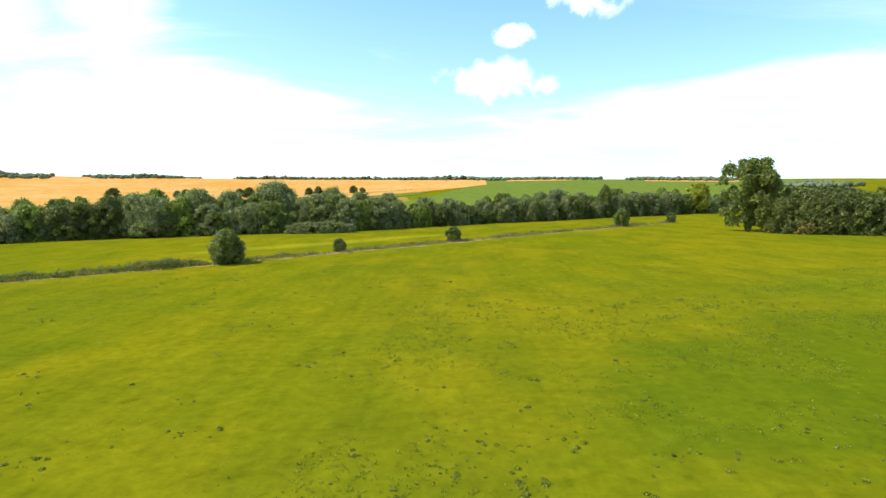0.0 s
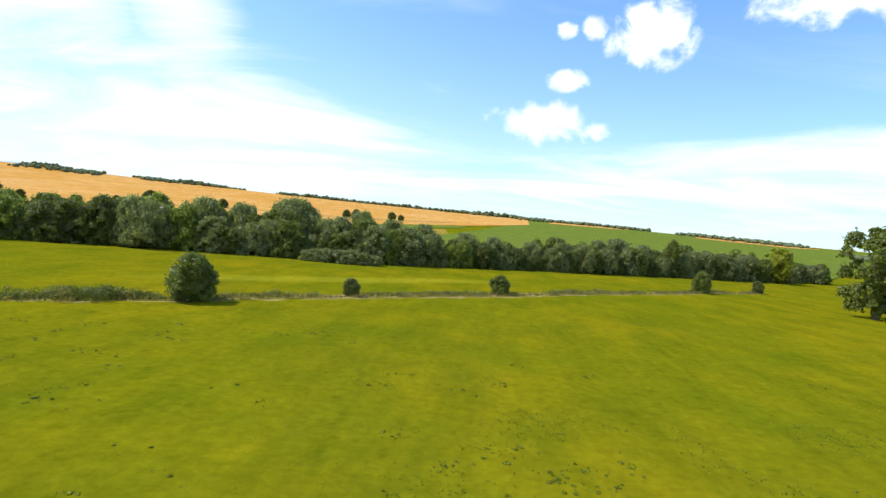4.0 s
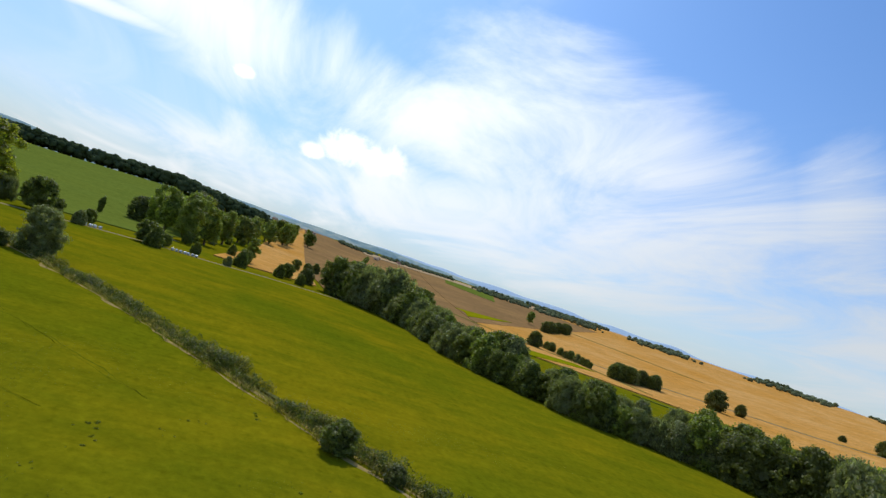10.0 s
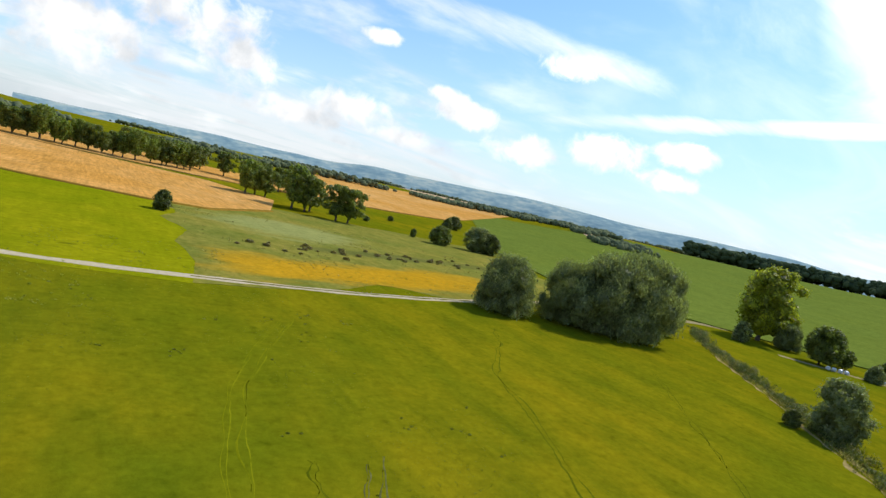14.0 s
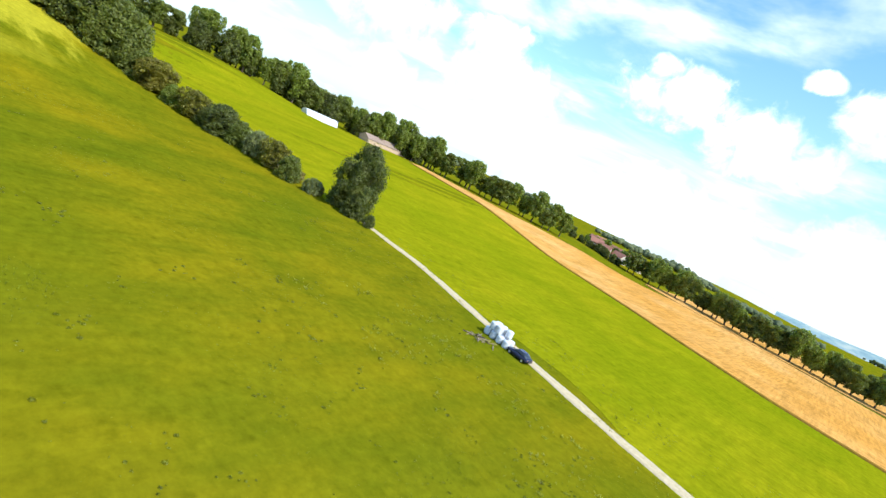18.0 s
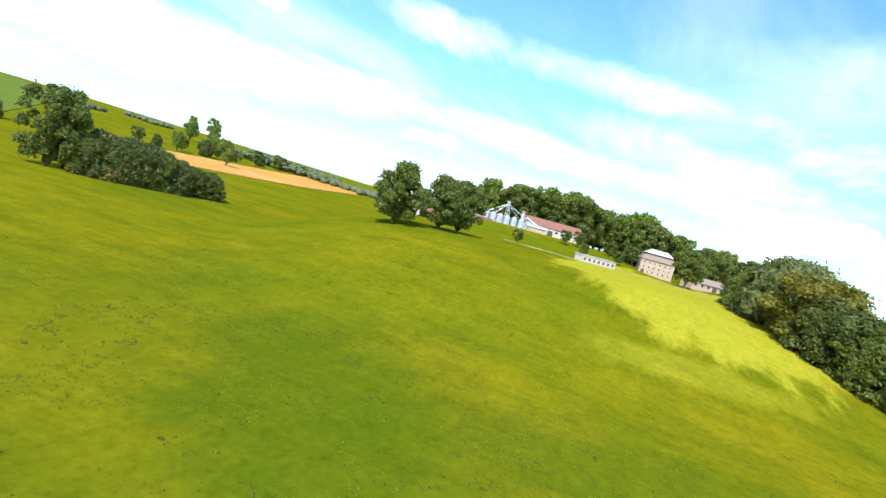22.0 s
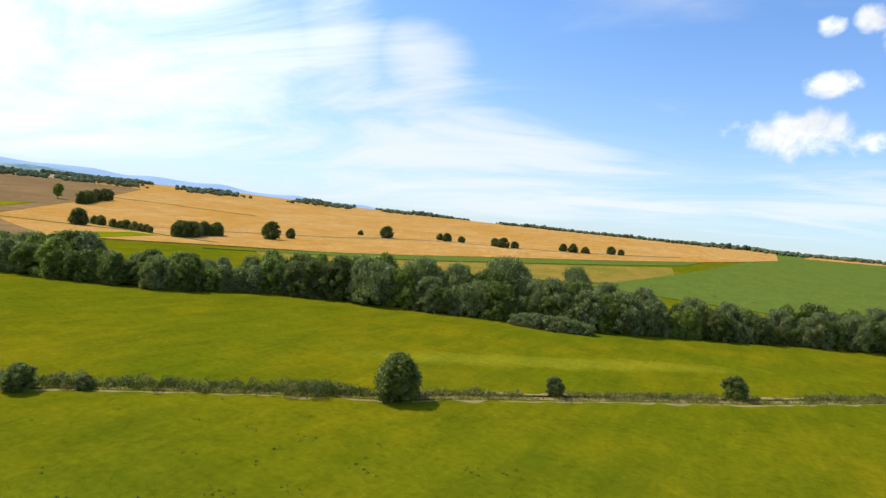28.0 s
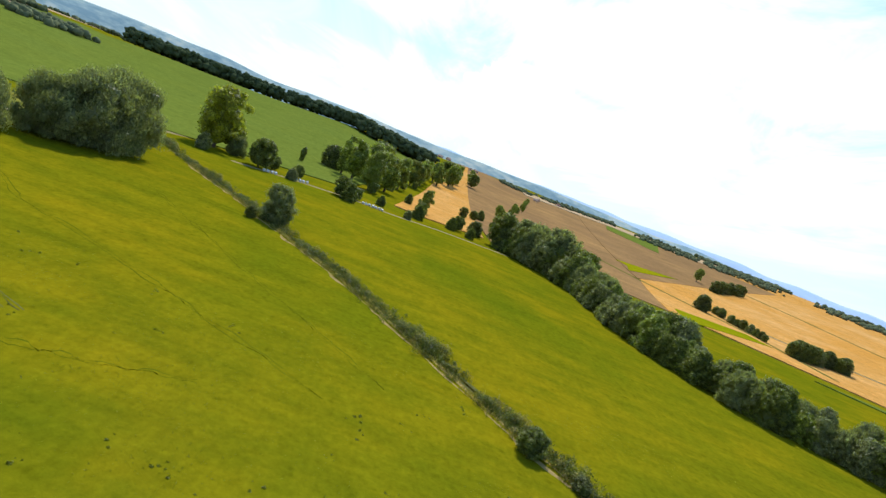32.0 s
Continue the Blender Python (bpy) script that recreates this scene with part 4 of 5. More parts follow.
def ridge(name, label, radius, bearings, rises, mat, seed, depth=500):
    """A long hill: how high it stands over the eye, in degrees, at bearings left of north."""
    rnd = np.random.RandomState(seed)
    n = 240
    deg = np.linspace(bearings[0], bearings[-1], n)
    az, u = np.radians(deg), np.linspace(0, 1, n)
    wave = sum(rnd.randn() / (k + 2) * np.sin(u * (k + 3) * 9.1 + rnd.rand() * 6.28) for k in range(14))
    top = 24 + np.tan(np.radians(np.interp(deg, bearings, rises) + 0.16 * wave)) * radius
    rows = []
    for q, drop in ((-3.4, 230), (-2.4, 110), (-1.2, 46), (-0.4, 9), (0.0, 0), (0.6, 90)):
        rr = radius + q * depth
        rows.append(np.stack([-np.sin(az) * rr, np.cos(az) * rr, top - drop * (1 + 0.3 * wave)], 1))
    v = np.stack(rows, 1).reshape(-1, 3)
    return tagged(new(name, mesh_from(name, v, grid_faces(n, 6), mat, True)), label, "hills", kind="structure")


# both hill colours have the haze of the distance painted in
ridge("backdrop_hills", "long wooded hills on the far skyline, haze-blue in their colour", 4200, [55, 74, 90, 104, 116, 129, 138, 149, 160, 172, 185], [1.6, 2.2, 2.1, 2.0, 1.8, 1.7, 1.6, 1.1, 0.4, -0.1, -0.6], HAZED_RIDGE, 5, 160)
ridge("backdrop_hills", "distant hills behind the long ridge, paled by haze in their colour", 4650, [22, 36, 50, 64, 80, 100], [1.2, 1.7, 2.2, 2.4, 2.3, 1.8], HAZE_PALE_RIDGE, 6, 200)


def woodland(name, label, line, deep, n, high, seed, loose=True, mat=None):
    """A far wood: many knobbly crowns in one mesh."""
    rnd = np.random.RandomState(seed)
    c, nrm, s = ribbon(line, n)
    vs, fs = [], []
    for k in range(n):
        clump = noise.noise((s[k] * 0.011, seed * 3.7, 0.5)) if loose else 1.0
        if clump < -0.12:
            continue
        p = c[k] + nrm[k] * rnd.rand() * deep + rnd.randn(2) * (8 if loose else 3)
        h = high * (0.6 + 0.6 * rnd.rand()) * (0.6 + 0.6 * max(0, min(1, clump * 2)))
        w = 2.6 + 3.0 * rnd.rand()
        q = WOOD_V * (1 + 0.15 * rnd.randn(len(WOOD_V), 1)) * (w, w, w * 0.85) + (p[0], p[1], float(height(*p)) + max(w * 0.7, (h - w * 0.8) * (0.35 + 0.65 * rnd.rand() ** 0.5)))
        fs += [tuple(i + len(vs) * len(WOOD_V) for i in g) for g in WOOD_F]
        vs.append(q)
    return tagged(new(name, mesh_from(name, np.concatenate(vs), fs, mat or HAZED_WOOD, True)), label, "wood", kind="stuff")


woodland("dark_wood", "long dark wood at the edge of the green field", [(-965, 24), (-950, -90), (-960, -250), (-870, -470)], -60, 4200, 18, 1, False, DARKWOOD)
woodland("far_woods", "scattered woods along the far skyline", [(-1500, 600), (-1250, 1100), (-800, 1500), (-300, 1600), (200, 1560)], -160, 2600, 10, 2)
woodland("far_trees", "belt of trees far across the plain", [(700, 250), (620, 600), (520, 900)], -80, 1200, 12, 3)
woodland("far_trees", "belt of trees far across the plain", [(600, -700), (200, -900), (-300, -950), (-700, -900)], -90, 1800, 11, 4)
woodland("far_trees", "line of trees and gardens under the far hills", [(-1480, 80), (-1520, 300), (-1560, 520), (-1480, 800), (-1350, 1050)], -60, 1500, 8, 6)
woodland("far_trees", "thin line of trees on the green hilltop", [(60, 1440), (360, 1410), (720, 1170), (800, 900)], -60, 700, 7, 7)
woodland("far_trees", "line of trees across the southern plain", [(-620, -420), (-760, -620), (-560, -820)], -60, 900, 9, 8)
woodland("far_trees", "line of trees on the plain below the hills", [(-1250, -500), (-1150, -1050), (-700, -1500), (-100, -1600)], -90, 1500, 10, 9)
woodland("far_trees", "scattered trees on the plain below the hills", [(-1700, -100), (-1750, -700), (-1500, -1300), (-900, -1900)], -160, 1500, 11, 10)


# ---- ditch, weeds and grass ----
def blades(pts, high, wide, per, seed, lean=0.5):
    """Upright leaf blades round plan points, as loose quads."""
    rnd = np.random.RandomState(seed)
    n = len(pts) * per
    p = np.repeat(np.array(pts, float), per, axis=0)
    hh = np.repeat(np.broadcast_to(high, len(pts)), per) * (0.55 + 0.6 * rnd.rand(n))
    p = p + rnd.randn(n, 2) * (hh * 0.35)[:, None]
    z = height(p[:, 0], p[:, 1])
    a = rnd.rand(n) * 6.283
    t = np.stack([np.cos(a), np.sin(a)], 1) * (hh * wide)[:, None]
    d = rnd.randn(n, 2) * (hh * lean)[:, None]
    low = np.concatenate([p, (z - 0.05)[:, None]], 1)
    mid = np.concatenate([p + d * 0.45, (z + hh * 0.6)[:, None]], 1)
    tip = np.concatenate([p + d, (z + hh)[:, None]], 1)
    t3 = np.concatenate([t, np.zeros((n, 1))], 1)
    v = np.stack([low, mid - t3, tip, mid + t3], 1).reshape(-1, 3)
    return v, np.arange(n * 4).reshape(n, 4)


DITCH = [(-250, -54), (-226, -37), (-206, -14), (-183, 11), (-164, 29), (-150, 44), (-130, 61), (-115, 73), (-99, 86), (-88, 96), (-72, 110), (-54, 124), (-46, 133),
         (-33, 145), (-21, 157), (-2, 174), (26, 203), (61, 234), (71, 246), (100, 268)]
DARKSOIL = plain("ditch_soil", (0.065, 0.075, 0.018), (0.15, 0.14, 0.045), 1.2, 0.95, 0.6, 0.0, 0.0)
BANK = plain("dry_bank", (0.20, 0.16, 0.07), (0.36, 0.30, 0.15), 0.8, 0.95, 0.6, 0.0, 0.0)
DRY = field("dry_ditch_grass", (0.23, 0.18, 0.05), (0.36, 0.27, 0.09), (0.42, 0.30, 0.14), 0.6, 2.0, 1.6, 0.12)
strip("ditch", "shallow ditch choked with green weeds across the pasture", DITCH[:12], 2.0, DARKSOIL, 0.05, "ditch", 300, 4, 0.3)
strip("ditch", "shallow ditch with dry tan grass across the pasture", DITCH[11:], 3.6, DRY, 0.05, "ditch", 300, 5, 0.4)
c, nrm, s = ribbon(DITCH, 1500)
strip("ditch_bank", "yellow dry grass edging the overgrown ditch", [tuple(c[k] - nrm[k] * 2.5) for k in range(150, 1500, 10)], 2.0, DRY, 0.04, "bank", 400, 6, 0.4)
rs = np.random.RandomState(8)
green, dry, tuft, dry_tuft = [], [], [], []
for k in range(1500):
    lush = 1.0 if c[k][0] < -56 else 0.35
    wave = noise.noise((s[k] * 0.07, 2.0, 0.0)) + 0.6 * noise.noise((s[k] * 0.23, 7.0, 0.0))
    if wave < (-0.42 if lush > 0.5 else -0.18):
        continue
    for q in range(3):
        off = rs.randn() * 1.25 * (0.7 + 0.4 * lush)
        p = c[k] + nrm[k] * off
        r = (0.40 + 0.50 * lush) * (0.72 + 0.95 * wave) * (0.5 + 0.9 * rs.rand())
        if rs.rand() < (0.75 if lush > 0.5 else 0.22 + 0.5 * max(0, wave)):
            (green if rs.rand() < (0.88 if lush > 0.5 else 0.55) else dry).append((p[0], p[1], float(height(*p)) + r * 0.5, r, r * 1.1))
        (tuft if rs.rand() < 0.2 + 0.55 * lush else dry_tuft).append((p[0] + rs.randn() * 0.5, p[1] + rs.randn() * 0.5))
for k in range(1100):
    i = rs.randint(150, 1500)
    p = c[i] - nrm[i] * (1.6 + abs(rs.randn()) * 0.8)
    dry_tuft.append((p[0], p[1]))
for name, label, lumps, pts, mat in (("ditch_growth", "tall green weeds and brambles along the ditch", green, tuft, WEED), ("dry_grass", "dry straw-coloured grass along the ditch", dry, dry_tuft, SCRUB)):
    v, f = leaf_cloud(lumps, len(lumps) * 52, 0.11, rs)
    bv, bf = blades(pts, 0.75, 0.07, 7, 5, 0.6)
    tagged(new(name, mesh_from(name, np.concatenate([v, bv]), [tuple(q) for q in f] + [tuple(q + len(v)) for q in bf], mat)), label, "weeds", kind="stuff")
MARGIN = field("grassy_margin", (0.10, 0.11, 0.02), (0.19, 0.17, 0.04), (0.22, 0.17, 0.05), 0.6)
strip("field_margin", "grassy margin between two wheat fields", [(-540, 370), (-468, 492), (-425, 575), (-408, 650), (-350, 722), (-280, 735), (-204, 803), (-150, 862), (-80, 960)], 6.0, MARGIN, 1.0, "field margin", 120, 31)
strip("field_path", "pale bare path between two wheat fields", [(-536, 366), (-464, 488), (-421, 571), (-404, 646), (-346, 717), (-276, 730), (-200, 797), (-146, 856), (-76, 953)], 3.0, PALE_FIELD, 1.1, "path", 120, 34)
strip("field_margin", "grassy margin along the wheat", [(-700, 230), (-560, 300), (-470, 350), (-380, 352)], 7.0, MARGIN, 1.0, "field margin", 80, 32)
strip("field_margin", "faint green line through the wheat", [(-1000, 560), (-860, 640), (-700, 690)], 7.0, MARGIN, 1.2, "field margin", 60, 33)


def scatter(name, label, cat, box, count, high, wide, per, mat, seed, keep):
    rs = np.random.RandomState(seed)
    x0, x1, y0, y1 = box
    out = []
    while len(out) < count:
        x, y = rs.uniform(x0, x1), rs.uniform(y0, y1)
        d = noise.noise((x * keep, y * keep, seed)) + 0.45 * noise.noise((x * keep * 3.1, y * keep * 3.1, seed + 7))
        if d > 0.18 + 0.35 * (rs.rand() - 0.5):
            out.append((x, y))
    hh = high * (0.4 + 0.9 * rs.rand(count) ** 2)
    v, f = blades(out, hh, wide, per, seed, 0.75)
    return tagged(new(name, mesh_from(name, v, [tuple(q) for q in f], mat)), label, cat, kind="stuff")


HERB = leaf("pasture_herb", (0.14, 0.155, 0.008), (0.29, 0.30, 0.018), (0.25, 0.245, 0.015))


def weed_patches(name, label, box, count, mat, seed):
    """Low leafy clumps in loose groups."""
    rs = np.random.RandomState(seed)
    lumps = []
    for k in range(count):
        x, y = rs.uniform(box[0], box[1]), rs.uniform(box[2], box[3])
        if noise.noise((x * 0.035, y * 0.035, seed)) + 0.4 * rs.rand() < 0.05:
            continue
        for q in range(rs.randint(2, 9)):
            r = 0.06 + 0.17 * rs.rand() ** 2
            px, py_ = x + rs.randn() * 0.75, y + rs.randn() * 0.6
            lumps.append((px, py_, float(height(px, py_)) + r * 0.1, r, r * 0.36))
    v, f = leaf_cloud(lumps, len(lumps) * 26, 0.065, rs)
    return tagged(new(name, mesh_from(name, v, [tuple(q) for q in f], mat)), label, "weeds", kind="stuff")


weed_patches("pasture_weeds", "scattered dark leafy weeds in the pasture", (-8, 48, 8, 78), 520, HERB, 11)
weed_patches("pasture_weeds", "scattered dark leafy weeds near the track", (-48, -4, -48, 14), 60, HERB, 12)
weed_patches("pale_weeds", "scattered yellow-green weeds in the pasture", (-100, 80, -48, 110), 420, BLADE, 17)
scatter("track_weeds", "pale flowering weeds beside the track", "weeds", (-60, 5, -46, -22), 420, 0.26, 0.16, 10, FLOWER, 13, 0.12)
scatter("grass_tufts", "uneven tufts of pasture grass", "grass", (-115, 90, -48, 150), 30000, 0.10, 0.22, 4, BLADE, 14, 0.03)
scatter("grass_tufts", "coarse dark tufts of pasture grass", "grass", (-10, 62, 6, 92), 9000, 0.13, 0.24, 5, HERB, 18, 0.09)
scatter("rough_growth", "tall rough growth in the neglected meadow", "weeds", (-230, -80, -180, -56), 900, 0.4, 0.12, 10, SCRUB, 15, 0.05)
strip("wheel_mark", "faint yellow wheel mark pressed into the grass", [(-69, 26), (-70.8, 19.6), (-71.8, 11.8), (-74.9, -0.1), (-80.9, -13), (-87.6, -25), (-92, -44)], 0.4, MARK, 0.015, "wheel mark", 60, 21)
strip("wheel_mark", "faint yellow wheel mark pressed into the grass", [(-67, 27), (-68.8, 21.4), (-69.3, 16.4), (-70.8, 9.2), (-73, 0), (-78.6, -12), (-85.5, -24), (-90, -44)], 0.4, MARK, 0.015, "wheel mark", 60, 22)
FURROW = field("trodden_grass", (0.075, 0.092, 0.004), (0.125, 0.135, 0.005), (0.11, 0.11, 0.006), 0.6, 2.0, 1.4, 0.15)
strip("furrow", "curving furrow of trodden grass in the pasture", [(-134, -30), (-127, -20), (-115, -6), (-110, 8), (-104, 22), (-97, 36), (-92, 47), (-87, 57)], 0.8, FURROW, 0.015, "furrow", 80, 28, 0.3)
strip("furrow", "short furrow of trodden grass in the pasture", [(-77, 16), (-74, 27), (-76, 35), (-80, 44)], 0.6, FURROW, 0.015, "furrow", 60, 29, 0.3)
strip("furrow", "faint furrow of trodden grass along the ditch", [(-160, -8), (-140, 14), (-122, 34), (-108, 50), (-96, 64)], 0.7, FURROW, 0.015, "furrow", 80, 30, 0.3)
strip("rut", "short dark rut in the wet grass", [(-81.8, 17.2), (-79.4, 22)], 0.35, DARKSOIL, 0.025, "rut", 12, 23)
strip("rut", "short dark rut in the wet grass", [(-83.8, 16), (-80.4, 23.4)], 0.3, DARKSOIL, 0.025, "rut", 12, 24)
strip("dirt_lane", "grey dirt lane under the trees", [(-240, -66), (-268, -66), (-300, -52), (-318, -36), (-330, -18), (-352, 0), (-372, 12)], 5.0, BANK, 0.2, "lane", 60, 25)
strip("verge", "bare stony verge at the edge of the pasture", [(-262, -30), (-284, -5), (-300, 18), (-302, 38), (-318, 66), (-330, 108)], 3.0, BANK, 0.1, "verge", 60, 26)
strip("farm_track", "pale dirt track in front of the farm", [(222, 78), (226, 60), (228, 44), (236, 24), (245, 6), (254, -10), (268, -26)], 5.0, DRY, 0.2, "track", 60, 27)


strip("grass_crown", "line of grass down the middle of the track", TRACK_LINE[9:15], 0.32, MARGIN, 0.17, "grass", 150, 41)
scatter("track_edge", "uneven grass along the edges of the track", "grass", (-200, 36, -76, -48), 3000, 0.22, 0.14, 6, BLADE, 16, 0.2)
# ---- built things ----
def part(name, vf, mat, parent, label="", smooth=False):
    ob = new(name, mesh_from(name, vf[0], vf[1], mat, smooth))
    ob.parent = parent
    if label:
        ob["label"] = label
    return ob


def box(cx, cy, z0, sx, sy, sz, taper=1.0):
    """A block on z0; taper narrows its top."""
    v = [(cx + a * sx / 2 * k, cy + b * sy / 2 * k, z0 + h * sz) for h, k in ((0, 1), (1, taper)) for a, b in ((-1, -1), (1, -1), (1, 1), (-1, 1))]
    return v, [(3, 2, 1, 0), (4, 5, 6, 7), (0, 1, 5, 4), (1, 2, 6, 5), (2, 3, 7, 6), (3, 0, 4, 7)]


def gable(l, w, eave, ridge_h):
    v = [(x, y, z) for x in (-l / 2, l / 2) for y, z in ((-w / 2, -0.6), (w / 2, -0.6), (w / 2, eave), (0, ridge_h), (-w / 2, eave))]
    return v, [(0, 1, 2, 3, 4), (9, 8, 7, 6, 5), (0, 5, 6, 1), (1, 6, 7, 2), (2, 7, 8, 3), (3, 8, 9, 4), (4, 9, 5, 0)]


def slab(l, w, eave, ridge_h, side, over=0.5, thick=0.22):
    """One roof slope of a gable."""
    run = w / 2
    k = (ridge_h - eave) / run
    y0, z0 = side * (run + over), eave - k * over
    pts = [(-l / 2 - over, y0, z0), (l / 2 + over, y0, z0), (l / 2 + over, 0, ridge_h), (-l / 2 - over, 0, ridge_h)]
    v = [(x, y, z + 0.04) for x, y, z in pts] + [(x, y, z + 0.04 + thick) for x, y, z in pts]
    f = [(3, 2, 1, 0), (4, 5, 6, 7), (0, 1, 5, 4), (1, 2, 6, 5), (2, 3, 7, 6), (3, 0, 4, 7)]
    return v, f


def drum(r, z0, z1, n=20, rib=0.0, top=None):
    """A standing cylinder with ribs round it; top: radius of its upper rim."""
    rows = max(2, int((z1 - z0) / 0.5)) if rib else 2
    v, f = [], []
    for k in range(rows):
        z = z0 + (z1 - z0) * k / (rows - 1)
        rr = (r if top is None else r + (top - r) * k / (rows - 1)) + (rib if k % 2 else 0)
        v += [(rr * math.cos(6.283185 * s / n), rr * math.sin(6.283185 * s / n), z) for s in range(n)]
        if k:
            f += [((k - 1) * n + s, (k - 1) * n + (s + 1) % n, k * n + (s + 1) % n, k * n + s) for s in range(n)]
    f += [tuple(range(n - 1, -1, -1)), tuple(range((rows - 1) * n, rows * n))]
    return v, f


def beam(a, b, r, n=6):
    a, b = Vector(a), Vector(b)
    q = (b - a).to_track_quat("Z", "Y")
    v = [tuple(p + q @ Vector((r * math.cos(6.283185 * s / n), r * math.sin(6.283185 * s / n), 0))) for p in (a, b) for s in range(n)]
    return v, [(s, (s + 1) % n, n + (s + 1) % n, n + s) for s in range(n)] + [tuple(range(n - 1, -1, -1)), tuple(range(n, 2 * n))]


WHITEWALL = plain("white_render", (0.50, 0.42, 0.33), (0.66, 0.57, 0.46), 0.8, 0.9, 0.2)
PINKWALL = plain("pale_plaster", (0.46, 0.32, 0.21), (0.60, 0.44, 0.31), 0.6, 0.9, 0.3)
REDROOF = plain("red_tiles", (0.20, 0.085, 0.055), (0.32, 0.15, 0.10), 1.6, 0.85, 0.6)
BROWNROOF = plain("brown_roof", (0.22, 0.15, 0.11), (0.36, 0.27, 0.21), 1.2, 0.85, 0.5)
PALEROOF = plain("pale_sheet_roof", (0.46, 0.44, 0.42), (0.62, 0.60, 0.58), 0.7, 0.6, 0.2)
STEEL = plain("galvanised_steel", (0.52, 0.55, 0.57), (0.72, 0.74, 0.75), 1.0, 0.42, 0.1, 0.65)
GLASS = plain("dark_glass", (0.02, 0.025, 0.03), (0.05, 0.06, 0.07), 1.0, 0.12, 0.0, 0.0, 0.6)
TIMBER = plain("dark_timber", (0.07, 0.05, 0.035), (0.16, 0.11, 0.08), 2.0, 0.85, 0.4)
WRAP = plain("white_film", (0.56, 0.57, 0.57), (0.72, 0.73, 0.72), 2.5, 0.35, 0.3, 0.0, 0.5)


def root_at(name, x, y, turn, label, cat, group=""):
    ob = new(name)
    ob.matrix_basis = pose(x, y, float(height(x, y)), 0, 0, turn)
    return tagged(ob, label, cat, group)


def add_window(parent, x, y, z, w, h, face=-1):
    """A window in a wall that looks along the building's own y."""
    win = part("window", box(x, y + face * 0.03, z, w + 0.24, 0.10, h + 0.24), PALEROOF, parent)
    part("pane", box(x, y + face * 0.085, z + 0.12, w, 0.03, h), GLASS, win)
    return win


def building(name, label, x, y, turn, l, w, eave, ridge_h, wall, roof, windows=6, doors=1, group=""):
    ob = root_at(name, x, y, turn, label, "building", group)
    part("wall", gable(l, w, eave, ridge_h), wall, ob)
    for side in (-1, 1):
        part("roof", slab(l, w, eave, ridge_h, side), roof, ob)
    for k in range(windows):
        wx = -l / 2 + l * (k + 0.5) / windows
        if doors and k == windows // 2:
            part("door", box(wx, -w / 2 - 0.04, 0.0, min(3.0, l / 8 + 0.8), 0.12, min(3.0, eave * 0.75)), TIMBER, ob)
        else:
            add_window(ob, wx, -w / 2, eave * 0.42, min(1.5, l / windows * 0.45), min(1.4, eave * 0.36))
    return ob


# farm, seen from the pasture to its west: own -y looks west at turn -90
barn = building("barn", "long white barn with a red tiled roof", 303, 72, -82, 32, 11, 4.6, 8.4, WHITEWALL, REDROOF, 9, 1)
building("outbuilding", "low red-roofed farm building behind the silos", 294, 108, -80, 20, 8, 2.6, 4.6, PINKWALL, REDROOF, 5, 1)
lean = root_at("conveyor_shed", 288, 78, -60, "pale sheet-roofed shed with a sloping intake", "shed")
part("wall", gable(11, 5, 2.6, 3.6), PINKWALL, lean)
for side in (-1, 1):
    part("roof", slab(11, 5, 2.6, 3.6, side), PALEROOF, lean)
part("chute", beam((-7, 0, 6.5), (6, -1, 1.0), 0.7, 4), PALEROOF, lean)
silo = root_at("grain_silo", 280, 106, 0, "galvanised steel grain silo with a conical roof", "silo", "row of grain silos")
part("body", drum(1.75, 0.0, 4.2, 22, 0.05), STEEL, silo)
part("roof", drum(1.85, 4.2, 5.2, 22, 0.0, 0.25), PALEROOF, silo)
part("cap", drum(0.28, 5.2, 5.6, 12), STEEL, silo)
part("plinth", drum(1.9, -0.6, 0.02, 22), PINKWALL, silo)
for k in range(1, 7):
    x, y = 280 + 1.1 * k, 106 - 3.9 * k
    copy_thing(silo, pose(x, y, float(height(x, y)), 0, 0, 30 * k))
wall_run = root_at("brick_wall", 274, 112, -74, "low red brick wall before the silos", "wall")
part("courses", box(0, 0, -0.6, 24, 0.5, 2.4), REDROOF, wall_run)
part("coping", box(0, 0, 1.8, 24.4, 0.7, 0.14), PALEROOF, wall_run, "pale coping stones")
mast = root_at("elevator_mast", 285, 96, 0, "steel grain elevator mast with slanting pipes", "mast")
for a, b in ((-1, -1), (1, -1), (1, 1), (-1, 1)):
    part("leg", beam((a * 0.6, b * 0.6, -0.4), (a * 0.45, b * 0.45, 12.0), 0.07), STEEL, mast)
for k in range(5):
    z = 1.0 + 2 * k
    part("brace", beam((-0.6, -0.6, z), (0.6, -0.6, z + 2), 0.06), STEEL, mast)
    part("brace", beam((-0.6, 0.6, z + 2), (-0.6, -0.6, z), 0.06), STEEL, mast)
part("head", box(0, 0, 11.9, 1.4, 1.4, 1.0), STEEL, mast)
for dx, dy in ((-4.5, 9.0), (-3.4, 5.2), (-1.2, -2.5), (0.2, -7.0), (1.2, -12)):
    part("pipe", beam((0, 0, 11.6), (dx, dy, 5.3), 0.09), STEEL, mast)
mast2 = root_at("elevator_mast", 293, 88, 0, "short steel elevator tower beside the barn", "mast")
part("tower", box(0, 0, -0.4, 1.6, 1.6, 9.2), STEEL, mast2)
part("hood", box(0, 0, 8.8, 2.2, 2.2, 1.4, 0.6), BROWNROOF, mast2)
shed = root_at("low_shed", 233, 38, -46, "low white flat-roofed shed with a row of windows", "shed")
